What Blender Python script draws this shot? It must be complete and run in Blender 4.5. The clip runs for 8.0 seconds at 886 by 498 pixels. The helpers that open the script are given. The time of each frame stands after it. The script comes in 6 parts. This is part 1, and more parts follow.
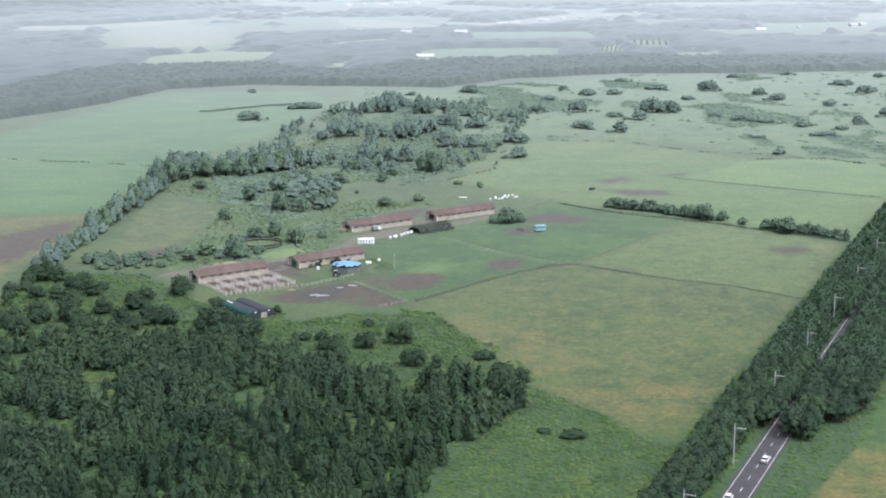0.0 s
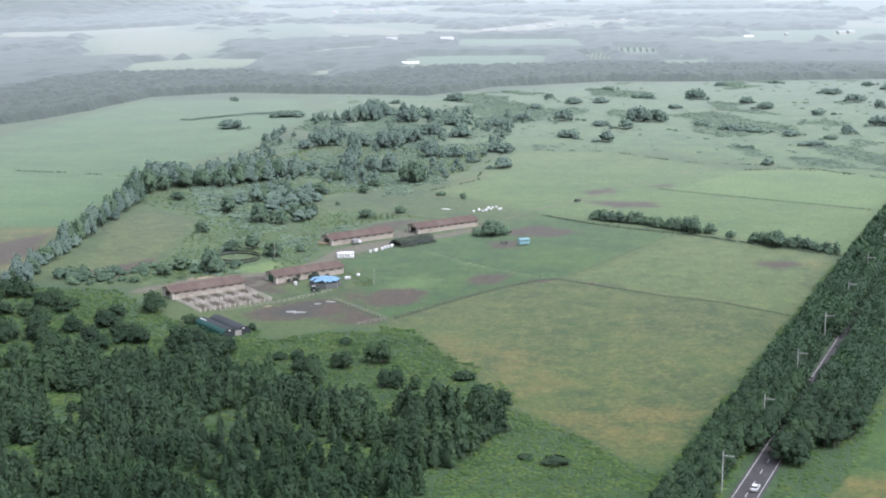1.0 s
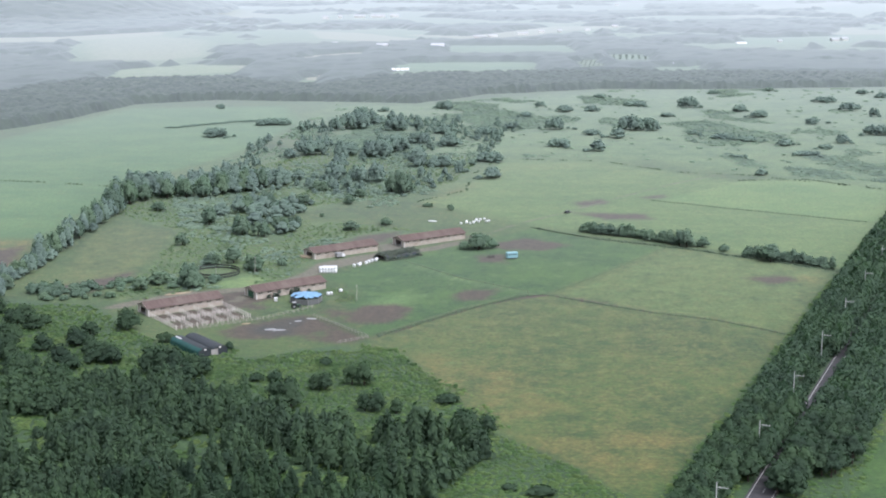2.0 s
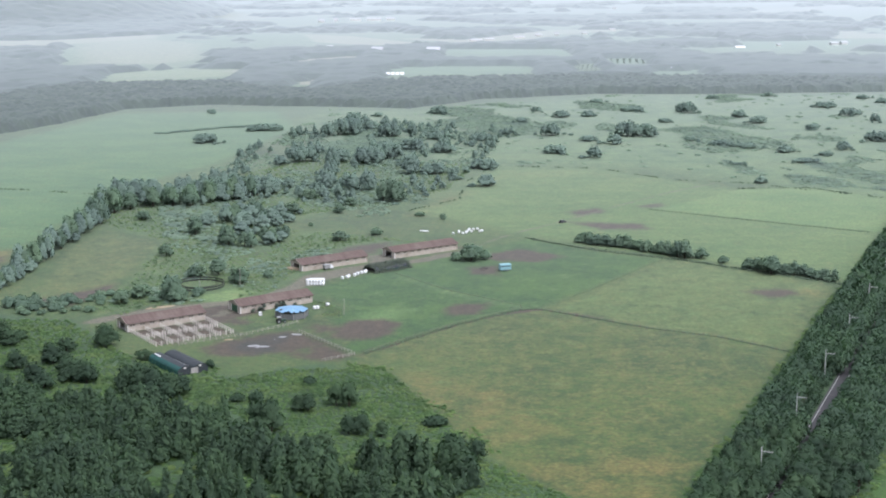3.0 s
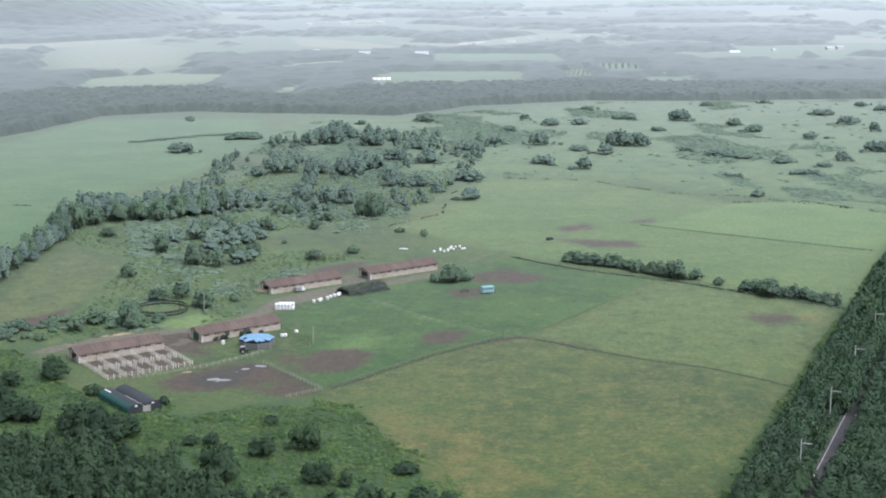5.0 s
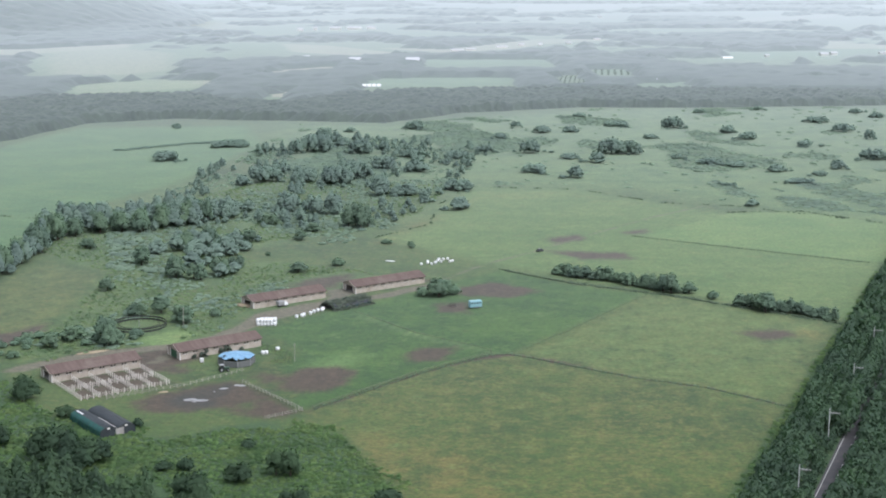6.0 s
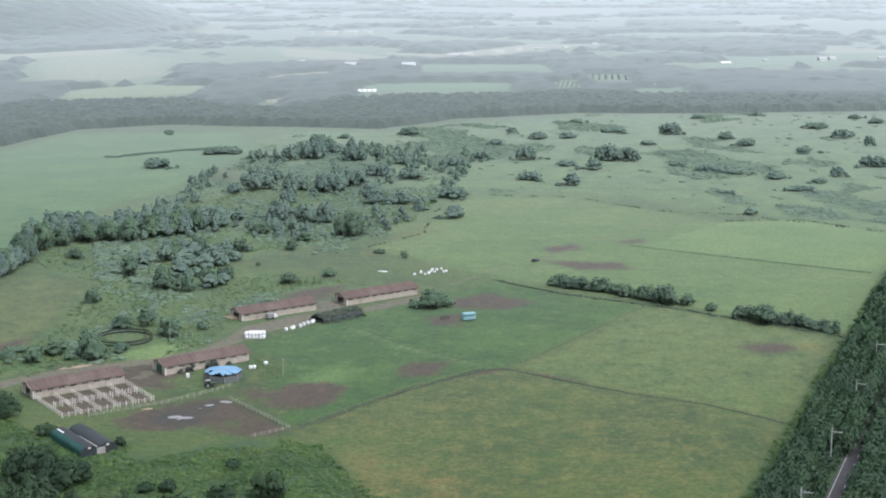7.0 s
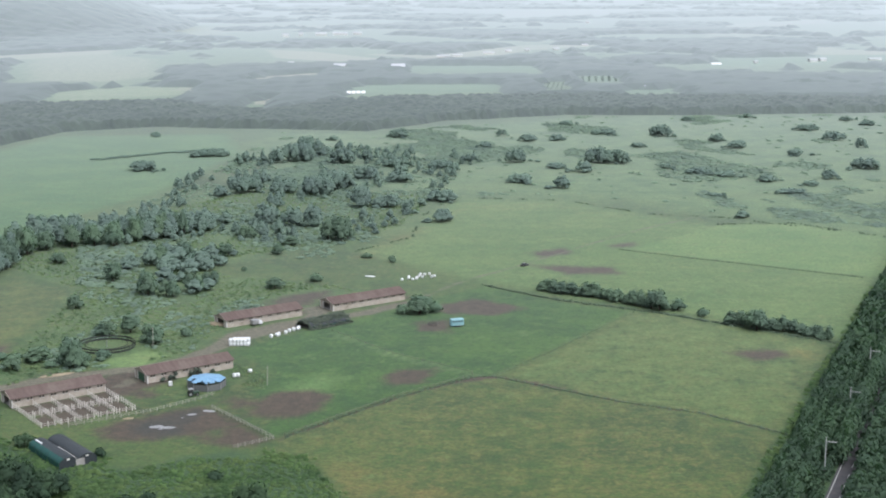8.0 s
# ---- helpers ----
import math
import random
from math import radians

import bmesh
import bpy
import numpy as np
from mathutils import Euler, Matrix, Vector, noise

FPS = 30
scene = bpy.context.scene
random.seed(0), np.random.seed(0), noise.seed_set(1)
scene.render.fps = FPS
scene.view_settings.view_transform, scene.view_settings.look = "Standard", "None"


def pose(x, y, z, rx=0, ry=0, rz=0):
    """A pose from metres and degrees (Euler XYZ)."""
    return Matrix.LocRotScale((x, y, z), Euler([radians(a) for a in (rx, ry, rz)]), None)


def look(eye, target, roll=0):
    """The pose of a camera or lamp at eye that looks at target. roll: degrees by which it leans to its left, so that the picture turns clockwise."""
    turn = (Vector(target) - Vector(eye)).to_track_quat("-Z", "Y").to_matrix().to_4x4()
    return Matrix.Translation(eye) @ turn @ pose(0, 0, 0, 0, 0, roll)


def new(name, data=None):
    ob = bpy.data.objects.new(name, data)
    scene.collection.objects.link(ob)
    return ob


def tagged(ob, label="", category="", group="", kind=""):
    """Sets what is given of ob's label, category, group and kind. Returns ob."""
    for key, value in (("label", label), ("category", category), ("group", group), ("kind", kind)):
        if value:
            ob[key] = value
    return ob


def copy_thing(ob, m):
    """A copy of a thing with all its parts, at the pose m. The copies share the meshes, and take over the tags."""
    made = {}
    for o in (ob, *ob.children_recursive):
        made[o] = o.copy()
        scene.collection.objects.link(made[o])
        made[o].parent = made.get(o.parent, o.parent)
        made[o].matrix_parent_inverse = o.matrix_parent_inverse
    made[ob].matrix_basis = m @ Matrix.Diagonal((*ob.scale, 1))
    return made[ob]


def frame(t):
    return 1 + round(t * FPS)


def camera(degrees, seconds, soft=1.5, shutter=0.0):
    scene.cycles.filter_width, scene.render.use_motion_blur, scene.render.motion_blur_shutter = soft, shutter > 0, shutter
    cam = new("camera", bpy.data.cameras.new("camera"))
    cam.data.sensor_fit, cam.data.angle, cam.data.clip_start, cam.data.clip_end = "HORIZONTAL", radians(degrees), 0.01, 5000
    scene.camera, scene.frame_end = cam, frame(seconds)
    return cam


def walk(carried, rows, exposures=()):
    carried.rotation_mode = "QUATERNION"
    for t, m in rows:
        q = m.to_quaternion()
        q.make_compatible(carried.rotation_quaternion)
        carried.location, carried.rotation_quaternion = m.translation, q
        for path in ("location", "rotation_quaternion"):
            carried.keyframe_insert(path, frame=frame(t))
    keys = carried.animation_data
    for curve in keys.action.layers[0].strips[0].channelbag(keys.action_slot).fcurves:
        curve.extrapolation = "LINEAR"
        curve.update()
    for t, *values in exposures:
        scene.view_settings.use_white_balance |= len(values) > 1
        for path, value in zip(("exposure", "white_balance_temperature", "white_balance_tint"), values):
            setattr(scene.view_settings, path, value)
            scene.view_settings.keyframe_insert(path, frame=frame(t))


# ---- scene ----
cam = camera(34.0, 8.0, soft=1.95)
# seconds, eye, a point looked at, roll
PATH = [
    (0, (0.00, 0.00, 140.00), (-0.579, 97.624, 118.339), -0.27),
    (0.5, (1.68, 7.73, 140.15), (1.527, 105.393, 118.676), -0.22),
    (1, (2.85, 15.73, 140.20), (3.095, 113.443, 118.937), -0.15),
    (1.5, (4.40, 24.48, 140.26), (4.971, 122.230, 119.184), -0.08),
    (3, (9.20, 52.40, 140.23), (10.080, 150.227, 119.503), 0.03),
    (3.5, (10.78, 62.02, 140.09), (11.741, 159.838, 119.353), 0.05),
    (4, (12.47, 71.38, 140.10), (13.488, 169.186, 119.312), 0.09),
    (4.5, (14.09, 81.05, 140.16), (15.199, 178.869, 119.436), 0.11),
    (6, (18.48, 106.45, 140.23), (20.284, 204.361, 119.990), 0.15),
    (6.5, (19.71, 112.88, 140.49), (21.549, 210.823, 120.375), 0.15),
    (7, (20.73, 118.83, 140.65), (22.671, 216.792, 120.661), 0.16),
    (7.5, (21.59, 124.00, 140.57), (23.820, 221.967, 120.616), 0.17),
    (8, (22.03, 127.22, 140.50), (24.620, 225.182, 120.585), 0.18),
]
walk(cam, [(t, look(eye, target, roll)) for t, eye, target, roll in PATH], exposures=[(0.0, 0.94, 5900, 17), (4.0, 0.81, 5900, 16), (8.0, 0.7, 5980, 13)])

# ---------------------------------------------------------------- world and light
SUN_ELEVATION, SUN_AZIMUTH = 58.0, 125.0     # degrees; azimuth from +y towards +x
world = bpy.data.worlds.new("overcast_sky")
scene.world = world
world.use_nodes = True
wn = world.node_tree
wn.nodes.clear()
sky = wn.nodes.new("ShaderNodeTexSky")
sky.sky_type = "NISHITA"
sky.sun_disc = False
sky.sun_elevation = radians(SUN_ELEVATION)
sky.sun_rotation = radians(SUN_AZIMUTH)
sky.dust_density = 6.0
sky.air_density = 1.5
pale = wn.nodes.new("ShaderNodeHueSaturation")       # cloud cover takes most of the blue away
pale.inputs["Saturation"].default_value = 0.22
background = wn.nodes.new("ShaderNodeBackground")
background.inputs["Strength"].default_value = 0.15
world_out = wn.nodes.new("ShaderNodeOutputWorld")
wn.links.new(sky.outputs["Color"], pale.inputs["Color"])
wn.links.new(pale.outputs["Color"], background.inputs["Color"])
wn.links.new(background.outputs["Background"], world_out.inputs["Surface"])
sun = new("sun", bpy.data.lights.new("sun", "SUN"))
sun.data.energy, sun.data.angle, sun.data.color = 0.5, radians(60), (1.0, 0.97, 0.92)
_a, _e = radians(SUN_AZIMUTH), radians(SUN_ELEVATION)
sun.matrix_world = look((0, 0, 0), (-math.sin(_a) * math.cos(_e), -math.cos(_a) * math.cos(_e), -math.sin(_e)))

# ---------------------------------------------------------------- materials
class Nodes:
    """A node material being written: node(), link() and a few shortcuts."""

    def __init__(self, name):
        self.mat = bpy.data.materials.new(name)
        self.mat.use_nodes = True
        self.tree = self.mat.node_tree
        self.tree.nodes.clear()
        self.out = self.node("ShaderNodeOutputMaterial")

    def node(self, kind, **settings):
        n = self.tree.nodes.new(kind)
        for key, value in settings.items():
            setattr(n, key, value)
        return n

    def link(self, a, b):
        self.tree.links.new(a, b)

    def coords(self):
        return self.node("ShaderNodeNewGeometry").outputs["Position"]

    def local(self):
        return self.node("ShaderNodeTexCoord").outputs["Object"]

    def noise(self, where, scale, detail=3.0, rough=0.6, stretch=None):
        if stretch:
            m = self.node("ShaderNodeMapping")
            m.inputs["Scale"].default_value = stretch
            self.link(where, m.inputs["Vector"])
            where = m.outputs["Vector"]
        n = self.node("ShaderNodeTexNoise")
        n.inputs["Scale"].default_value, n.inputs["Detail"].default_value, n.inputs["Roughness"].default_value = scale, detail, rough
        self.link(where, n.inputs["Vector"])
        return n.outputs["Fac"]

    def maths(self, op, a, b=0.0, clamp=False):
        n = self.node("ShaderNodeMath", operation=op, use_clamp=clamp)
        for slot, v in zip(n.inputs, (a, b)):
            if isinstance(v, (int, float)):
                slot.default_value = v
            else:
                self.link(v, slot)
        return n.outputs[0]

    def span(self, value, a, b, c=0.0, d=1.0):
        n = self.node("ShaderNodeMapRange")
        self.link(value, n.inputs["Value"])
        for k, v in zip(("From Min", "From Max", "To Min", "To Max"), (a, b, c, d)):
            n.inputs[k].default_value = v
        return n.outputs["Result"]

    def mix(self, fac, a, b, how="MIX"):
        n = self.node("ShaderNodeMix", data_type="RGBA", blend_type=how)
        for slot, v in ((n.inputs["Factor"], fac), (n.inputs["A"], a), (n.inputs["B"], b)):
            if isinstance(v, (int, float)):
                slot.default_value = v
            elif isinstance(v, tuple):
                slot.default_value = (*v, 1.0)
            else:
                self.link(v, slot)
        return n.outputs["Result"]

    def attribute(self, name):
        return self.node("ShaderNodeAttribute", attribute_name=name).outputs["Fac"]

    def principled(self, colour, rough=0.8, bump=None, strength=0.5, distance=0.1, specular=0.3, metal=0.0):
        p = self.node("ShaderNodeBsdfPrincipled")
        if isinstance(colour, tuple):
            p.inputs["Base Color"].default_value = (*colour, 1.0)
        else:
            self.link(colour, p.inputs["Base Color"])
        if isinstance(rough, (int, float)):
            p.inputs["Roughness"].default_value = rough
        else:
            self.link(rough, p.inputs["Roughness"])
        p.inputs["Specular IOR Level"].default_value = specular
        p.inputs["Metallic"].default_value = metal
        if bump is not None:
            b = self.node("ShaderNodeBump")
            b.inputs["Strength"].default_value, b.inputs["Distance"].default_value = strength, distance
            self.link(bump, b.inputs["Height"])
            self.link(b.outputs["Normal"], p.inputs["Normal"])
        return p.outputs["BSDF"]

    def haze_gloss(self, shader, amount, rough=0.9, floor=0.012, power=1.5):
        """Mixes in sky gloss that thickens towards grazing angles, standing in for distance haze."""
        facing = self.node("ShaderNodeLayerWeight").outputs["Facing"]
        rise = self.maths("MAXIMUM", self.maths("SUBTRACT", 1.0, facing), floor)
        depth = self.maths("POWER", self.maths("DIVIDE", amount, rise), power)
        fac = self.maths("SUBTRACT", 1.0, self.maths("POWER", 2.718, self.maths("MULTIPLY", depth, -1.0)), clamp=True)
        g = self.node("ShaderNodeBsdfGlossy")
        g.inputs["Color"].default_value, g.inputs["Roughness"].default_value = (*HAZE_TONE, 1.0), rough
        m = self.node("ShaderNodeMixShader")
        self.link(fac, m.inputs[0])
        self.link(shader, m.inputs[1])
        self.link(g.outputs["BSDF"], m.inputs[2])
        return m.outputs[0]

    def done(self, shader):
        self.link(shader, self.out.inputs["Surface"])
        return self.mat


# tone and amount of the sky gloss that imitates haze
HAZE_TONE = (0.478, 0.526, 0.53)
HAZE = 0.066


def ground_material():
    n = Nodes("grassland")
    p = n.coords()
    fine, mid, wide = n.noise(p, 0.9, 4), n.noise(p, 0.09, 5, 0.7), n.noise(p, 0.018, 5, 0.65)
    streak = n.noise(p, 0.14, 5, 0.7, (0.75, 1.0, 1.0))
    bands = n.noise(p, 0.03, 5, 0.68, (0.65, 1.0, 1.0))
    grass = n.mix(n.span(mid, 0.38, 0.62), (0.022, 0.05, 0.009), (0.044, 0.082, 0.014))
    grass = n.mix(n.span(wide, 0.44, 0.58, 0.0, 0.75), grass, (0.064, 0.098, 0.018))
    grass = n.mix(n.span(bands, 0.5, 0.66, 0.0, 0.7), grass, (0.044, 0.084, 0.016))
    grass = n.mix(n.span(streak, 0.54, 0.68, 0.0, 0.5), grass, (0.09, 0.1, 0.026))
    spots = n.noise(p, 0.2, 6, 0.82)
    grass = n.mix(n.span(spots, 0.52, 0.66, 0.0, 0.75), grass, (0.125, 0.118, 0.034))
    grass = n.mix(n.span(spots, 0.46, 0.34, 0.0, 0.7), grass, (0.036, 0.078, 0.014))
    tufts = n.maths("MULTIPLY", n.span(n.noise(p, 0.36, 5, 0.78), 0.5, 0.64), n.span(n.noise(p, 0.028, 4, 0.6), 0.42, 0.58, 0.0, 0.9))
    grass = n.mix(tufts, grass, (0.112, 0.104, 0.036))
    ragged = n.maths("MULTIPLY", n.maths("SUBTRACT", n.noise(p, 0.13, 6, 0.75), 0.5), 1.35)

    def cover(name, colour, base, soft=0.22):
        fac = n.span(n.maths("ADD", n.attribute(name), ragged), 0.5 - soft, 0.5 + soft)
        return n.mix(fac, base, colour)

    lush = n.mix(n.span(mid, 0.38, 0.62), (0.021, 0.06, 0.008), (0.042, 0.092, 0.013))
    lush = n.mix(n.span(streak, 0.52, 0.68, 0.0, 0.75), lush, (0.07, 0.115, 0.019))
    lush = n.mix(n.span(wide, 0.5, 0.6, 0.0, 0.6), lush, (0.06, 0.113, 0.016))
    grass = cover("lush", lush, grass)
    dry = n.mix(n.span(mid, 0.4, 0.62), (0.09, 0.098, 0.025), (0.21, 0.135, 0.048))
    grass = cover("dry", dry, grass, 0.4)
    rough = n.mix(n.span(n.noise(p, 0.35, 4), 0.3, 0.7), (0.022, 0.05, 0.015), (0.046, 0.09, 0.028))
    grass = cover("rough", rough, grass)
    # pale grass; over the far land its paleness stands for haze
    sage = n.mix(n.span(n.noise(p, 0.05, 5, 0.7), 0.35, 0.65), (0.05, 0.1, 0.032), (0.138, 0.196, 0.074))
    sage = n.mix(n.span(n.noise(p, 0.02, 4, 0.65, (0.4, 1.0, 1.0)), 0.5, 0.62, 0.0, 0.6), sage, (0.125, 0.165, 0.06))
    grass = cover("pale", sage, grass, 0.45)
    meadow = n.mix(n.span(bands, 0.38, 0.62), (0.084, 0.148, 0.042), (0.134, 0.19, 0.062))
    meadow = n.mix(n.span(streak, 0.55, 0.68, 0.0, 0.7), meadow, (0.16, 0.175, 0.066))
    grass = cover("meadow", meadow, grass, 0.4)
    crop = n.mix(n.span(bands, 0.4, 0.6), (0.056, 0.122, 0.042), (0.09, 0.16, 0.056))
    crop = n.mix(n.span(streak, 0.56, 0.68, 0.0, 0.7), crop, (0.12, 0.155, 0.05))
    grass = cover("crop", crop, grass, 0.4)
    straw = n.mix(n.span(mid, 0.3, 0.7), (0.22, 0.2, 0.14), (0.3, 0.27, 0.2))
    grass = cover("straw", straw, grass)
    soil = n.mix(n.span(n.noise(p, 0.25, 4), 0.3, 0.7), (0.043, 0.027, 0.019), (0.08, 0.05, 0.035))
    grass = cover("soil", soil, grass, 0.2)
    mud = n.mix(n.span(n.noise(p, 0.4, 3), 0.3, 0.7), (0.022, 0.0195, 0.018), (0.044, 0.038, 0.034))
    grass = cover("mud", mud, grass, 0.26)
    track = n.mix(n.span(n.noise(p, 0.5, 3), 0.3, 0.7), (0.1, 0.081, 0.064), (0.15, 0.123, 0.098))
    grass = cover("track", track, grass, 0.2)
    grain = n.maths("ADD", n.maths("MULTIPLY", n.noise(p, 0.45, 4, 0.7), 0.6), n.maths("MULTIPLY", fine, 0.4))
    grass = n.mix(1.0, grass, n.mix(n.span(grain, 0.35, 0.65), (0.49, 0.56, 0.44), (1.05, 1.12, 0.92)), "MULTIPLY")
    s = n.principled(grass, 0.9, n.maths("ADD", fine, n.noise(p, 3.0, 2)), 0.6, 0.25, 0.2)
    return n.done(n.haze_gloss(s, 1.06 * HAZE, power=1.68))


def leaf_material(name, dark, light, dry=None, haze=HAZE, island=False, floor=1.0):
    """Leaves that let light through, under a layer of sky gloss standing in for haze."""
    n = Nodes(name)
    p = n.coords()
    if island:
        pick = n.node("ShaderNodeNewGeometry").outputs["Random Per Island"]
    else:
        pick = n.node("ShaderNodeObjectInfo").outputs["Random"]
    c = n.mix(pick, dark, light)
    c = n.mix(n.span(n.noise(p, 1.6, 3), 0.35, 0.7, 0.0, 0.4), c, light)
    c = n.mix(1.0, c, n.mix(n.span(n.noise(p, 0.06, 4, 0.6), 0.36, 0.62), (0.78, 0.8, 0.84), (1.24, 1.2, 1.12)), "MULTIPLY")
    if dry:
        c = n.mix(n.span(n.noise(p, 0.1, 4, 0.7), 0.46, 0.64, 0.0, 0.85), c, dry)
    s = n.principled(c, 0.7, None, specular=0.15)
    through_leaf = n.node("ShaderNodeBsdfTranslucent")
    n.link(c, through_leaf.inputs["Color"])
    both = n.node("ShaderNodeMixShader")
    both.inputs[0].default_value = 0.5
    n.link(s, both.inputs[1])
    n.link(through_leaf.outputs["BSDF"], both.inputs[2])
    return n.done(n.haze_gloss(both.outputs[0], haze, floor=floor))


def plain_material(name, a, b, scale=0.8, rough=0.8, specular=0.3, metal=0.0, stretch=None, wear=None, bump=0.3):
    """A painted or mineral surface: two tones in noise, and stains of a third."""
    n = Nodes(name)
    p = n.local()
    c = n.mix(n.span(n.noise(p, scale, 4, 0.65, stretch), 0.3, 0.7), a, b)
    if wear:
        c = n.mix(n.span(n.noise(p, scale * 0.35, 5, 0.7), 0.52, 0.68, 0.0, 0.8), c, wear)
    s = n.principled(c, rough, n.noise(p, scale * 6, 2), bump, 0.02, specular, metal)
    return n.done(s)


GRASS = ground_material()
# each leaf's gloss share imitates haze, set by how far off it stands
LEAF = leaf_material("broad_leaves", (0.026, 0.061, 0.028), (0.052, 0.1, 0.042), haze=0.125)
NEEDLE = leaf_material("conifer_foliage", (0.02, 0.05, 0.024), (0.044, 0.091, 0.035), haze=0.1)
WOOD_LEAF = leaf_material("woodland_leaves", (0.025, 0.06, 0.027), (0.054, 0.104, 0.04), island=True, haze=0.13)
BRACKEN = leaf_material("bracken_leaves", (0.03, 0.08, 0.025), (0.11, 0.19, 0.062), (0.135, 0.2, 0.066), island=True, haze=0.08)
# far groves: haze put into the leaves as a paler, bluer green
HAZED_THICKET = leaf_material("hazed_thicket_leaves", (0.104, 0.196, 0.142), (0.128, 0.216, 0.15), haze=0.35)
FAR_LEAF = leaf_material("woodland_canopy", (0.04, 0.07, 0.05), (0.06, 0.09, 0.06), haze=0.05, floor=0.02)
DISTANT_LEAF = leaf_material("distant_canopy", (0.045, 0.075, 0.055), (0.06, 0.09, 0.06), haze=0.061, floor=0.02)
SCRUB = leaf_material("scrub_leaves", (0.044, 0.108, 0.03), (0.108, 0.19, 0.054), (0.155, 0.22, 0.064), island=True, haze=0.09)
HEDGE_LEAF = leaf_material("hedge_leaves", (0.05, 0.09, 0.042), (0.08, 0.128, 0.056), island=True, haze=0.25)
TUSSOCK = leaf_material("tussock_leaves", (0.075, 0.142, 0.052), (0.115, 0.188, 0.07), (0.145, 0.2, 0.07), haze=0.16)
# brush and mid-distance trees: leaf colour lightened and blued for haze
HAZED_BRUSH = leaf_material("hazed_brush_leaves", (0.116, 0.2, 0.116), (0.14, 0.224, 0.128), island=True, haze=0.32)
HAZED_FIELD_LEAF = leaf_material("hazed_field_tree_leaves", (0.078, 0.154, 0.086), (0.108, 0.188, 0.094), haze=0.26)
BELT_LEAF = leaf_material("belt_leaves", (0.024, 0.06, 0.03), (0.052, 0.102, 0.044), island=True, haze=0.15)
VINE = leaf_material("dry_vines", (0.028, 0.056, 0.026), (0.09, 0.11, 0.066), island=True, haze=0.25)
ORCHARD_LEAF = leaf_material("orchard_leaves", (0.13, 0.19, 0.11), (0.16, 0.22, 0.125), haze=1.0)
BARK = plain_material("bark", (0.0408, 0.0306, 0.0238), (0.0816, 0.0646, 0.0510), 4.0)
ASPHALT = plain_material("asphalt", (0.0340, 0.0340, 0.0374), (0.0578, 0.0564, 0.0578), 0.7, 0.75, wear=(0.0748, 0.0714, 0.0680))
ROAD_PAINT = plain_material("road_paint", (0.4800, 0.4800, 0.4560), (0.6000, 0.6000, 0.5760), 3.0, 0.6)
WALL = plain_material("limewashed_wall", (0.3, 0.268, 0.226), (0.39, 0.352, 0.3), 0.7, 0.9, wear=(0.22, 0.185, 0.148))
TRIM = plain_material("white_trim", (0.5600, 0.5440, 0.5120), (0.6400, 0.6240, 0.5920), 2.0, 0.6, wear=(0.4000, 0.3680, 0.3200))
ROOF = plain_material("maroon_roofing", (0.08, 0.056, 0.049), (0.112, 0.083, 0.072), 0.35, 0.9, stretch=(1.6, 0.5, 1), wear=(0.13, 0.105, 0.088))
DARK = plain_material("dark_interior", (0.0204, 0.0190, 0.0177), (0.0340, 0.0306, 0.0272), 1.0, 0.9)
GREEN_DOOR = plain_material("green_door_paint", (0.0204, 0.0680, 0.0340), (0.0306, 0.0884, 0.0476), 1.0, 0.6)
GREEN_SHEET = plain_material("green_tarpaulin", (0.0136, 0.0578, 0.0510), (0.0204, 0.0782, 0.0680), 0.6, 0.75)
GREY_SHEET = plain_material("dark_grey_sheeting", (0.02, 0.026, 0.029), (0.036, 0.043, 0.047), 0.5, 0.6, stretch=(1, 0.2, 1))
BLUE_SHEET = plain_material("blue_tarpaulin", (0.125, 0.235, 0.35), (0.165, 0.3, 0.42), 0.5, 0.6)
FENCE_WHITE = plain_material("white_fence_paint", (0.5, 0.47, 0.42), (0.64, 0.61, 0.56), 1.5, 0.7, wear=(0.38, 0.35, 0.3))
FENCE_GREY = plain_material("weathered_fence_wood", (0.28, 0.28, 0.23), (0.38, 0.37, 0.31), 1.5, 0.8)
RING_STEEL = plain_material("dark_steel", (0.0340, 0.0374, 0.0374), (0.0578, 0.0612, 0.0612), 1.5, 0.5, metal=0.4)
WRAP = plain_material("white_bale_wrap", (0.5760, 0.5920, 0.5920), (0.6560, 0.6640, 0.6640), 1.2, 0.35, 0.5)
CONCRETE = plain_material("concrete", (0.2448, 0.2380, 0.2244), (0.3128, 0.3060, 0.2856), 0.6, 0.85, wear=(0.2040, 0.1904, 0.1768))
STEEL = plain_material("galvanised_steel", (0.2856, 0.2924, 0.2924), (0.3740, 0.3808, 0.3808), 1.0, 0.45, metal=0.6)
TIRE = plain_material("rubber", (0.0136, 0.0136, 0.0136), (0.0238, 0.0238, 0.0238), 3.0, 0.8)
TRACTOR_PAINT = plain_material("dark_tractor_paint", (0.0204, 0.0476, 0.0306), (0.0340, 0.0646, 0.0408), 1.5, 0.4)
TRAILER_PAINT = plain_material("pale_blue_paint", (0.17, 0.32, 0.35), (0.23, 0.39, 0.42), 0.8, 0.5, wear=(0.26, 0.36, 0.38))
CAR_PAINT = plain_material("white_car_paint", (0.5920, 0.6000, 0.6080), (0.6400, 0.6480, 0.6560), 1.0, 0.25, 0.6)
DARK_PAINT = plain_material("dark_car_paint", (0.0272, 0.0306, 0.0340), (0.0408, 0.0442, 0.0476), 1.0, 0.3, 0.6)
GLASS = plain_material("dark_glass", (0.0136, 0.0170, 0.0204), (0.0204, 0.0238, 0.0272), 1.0, 0.1, 0.7)
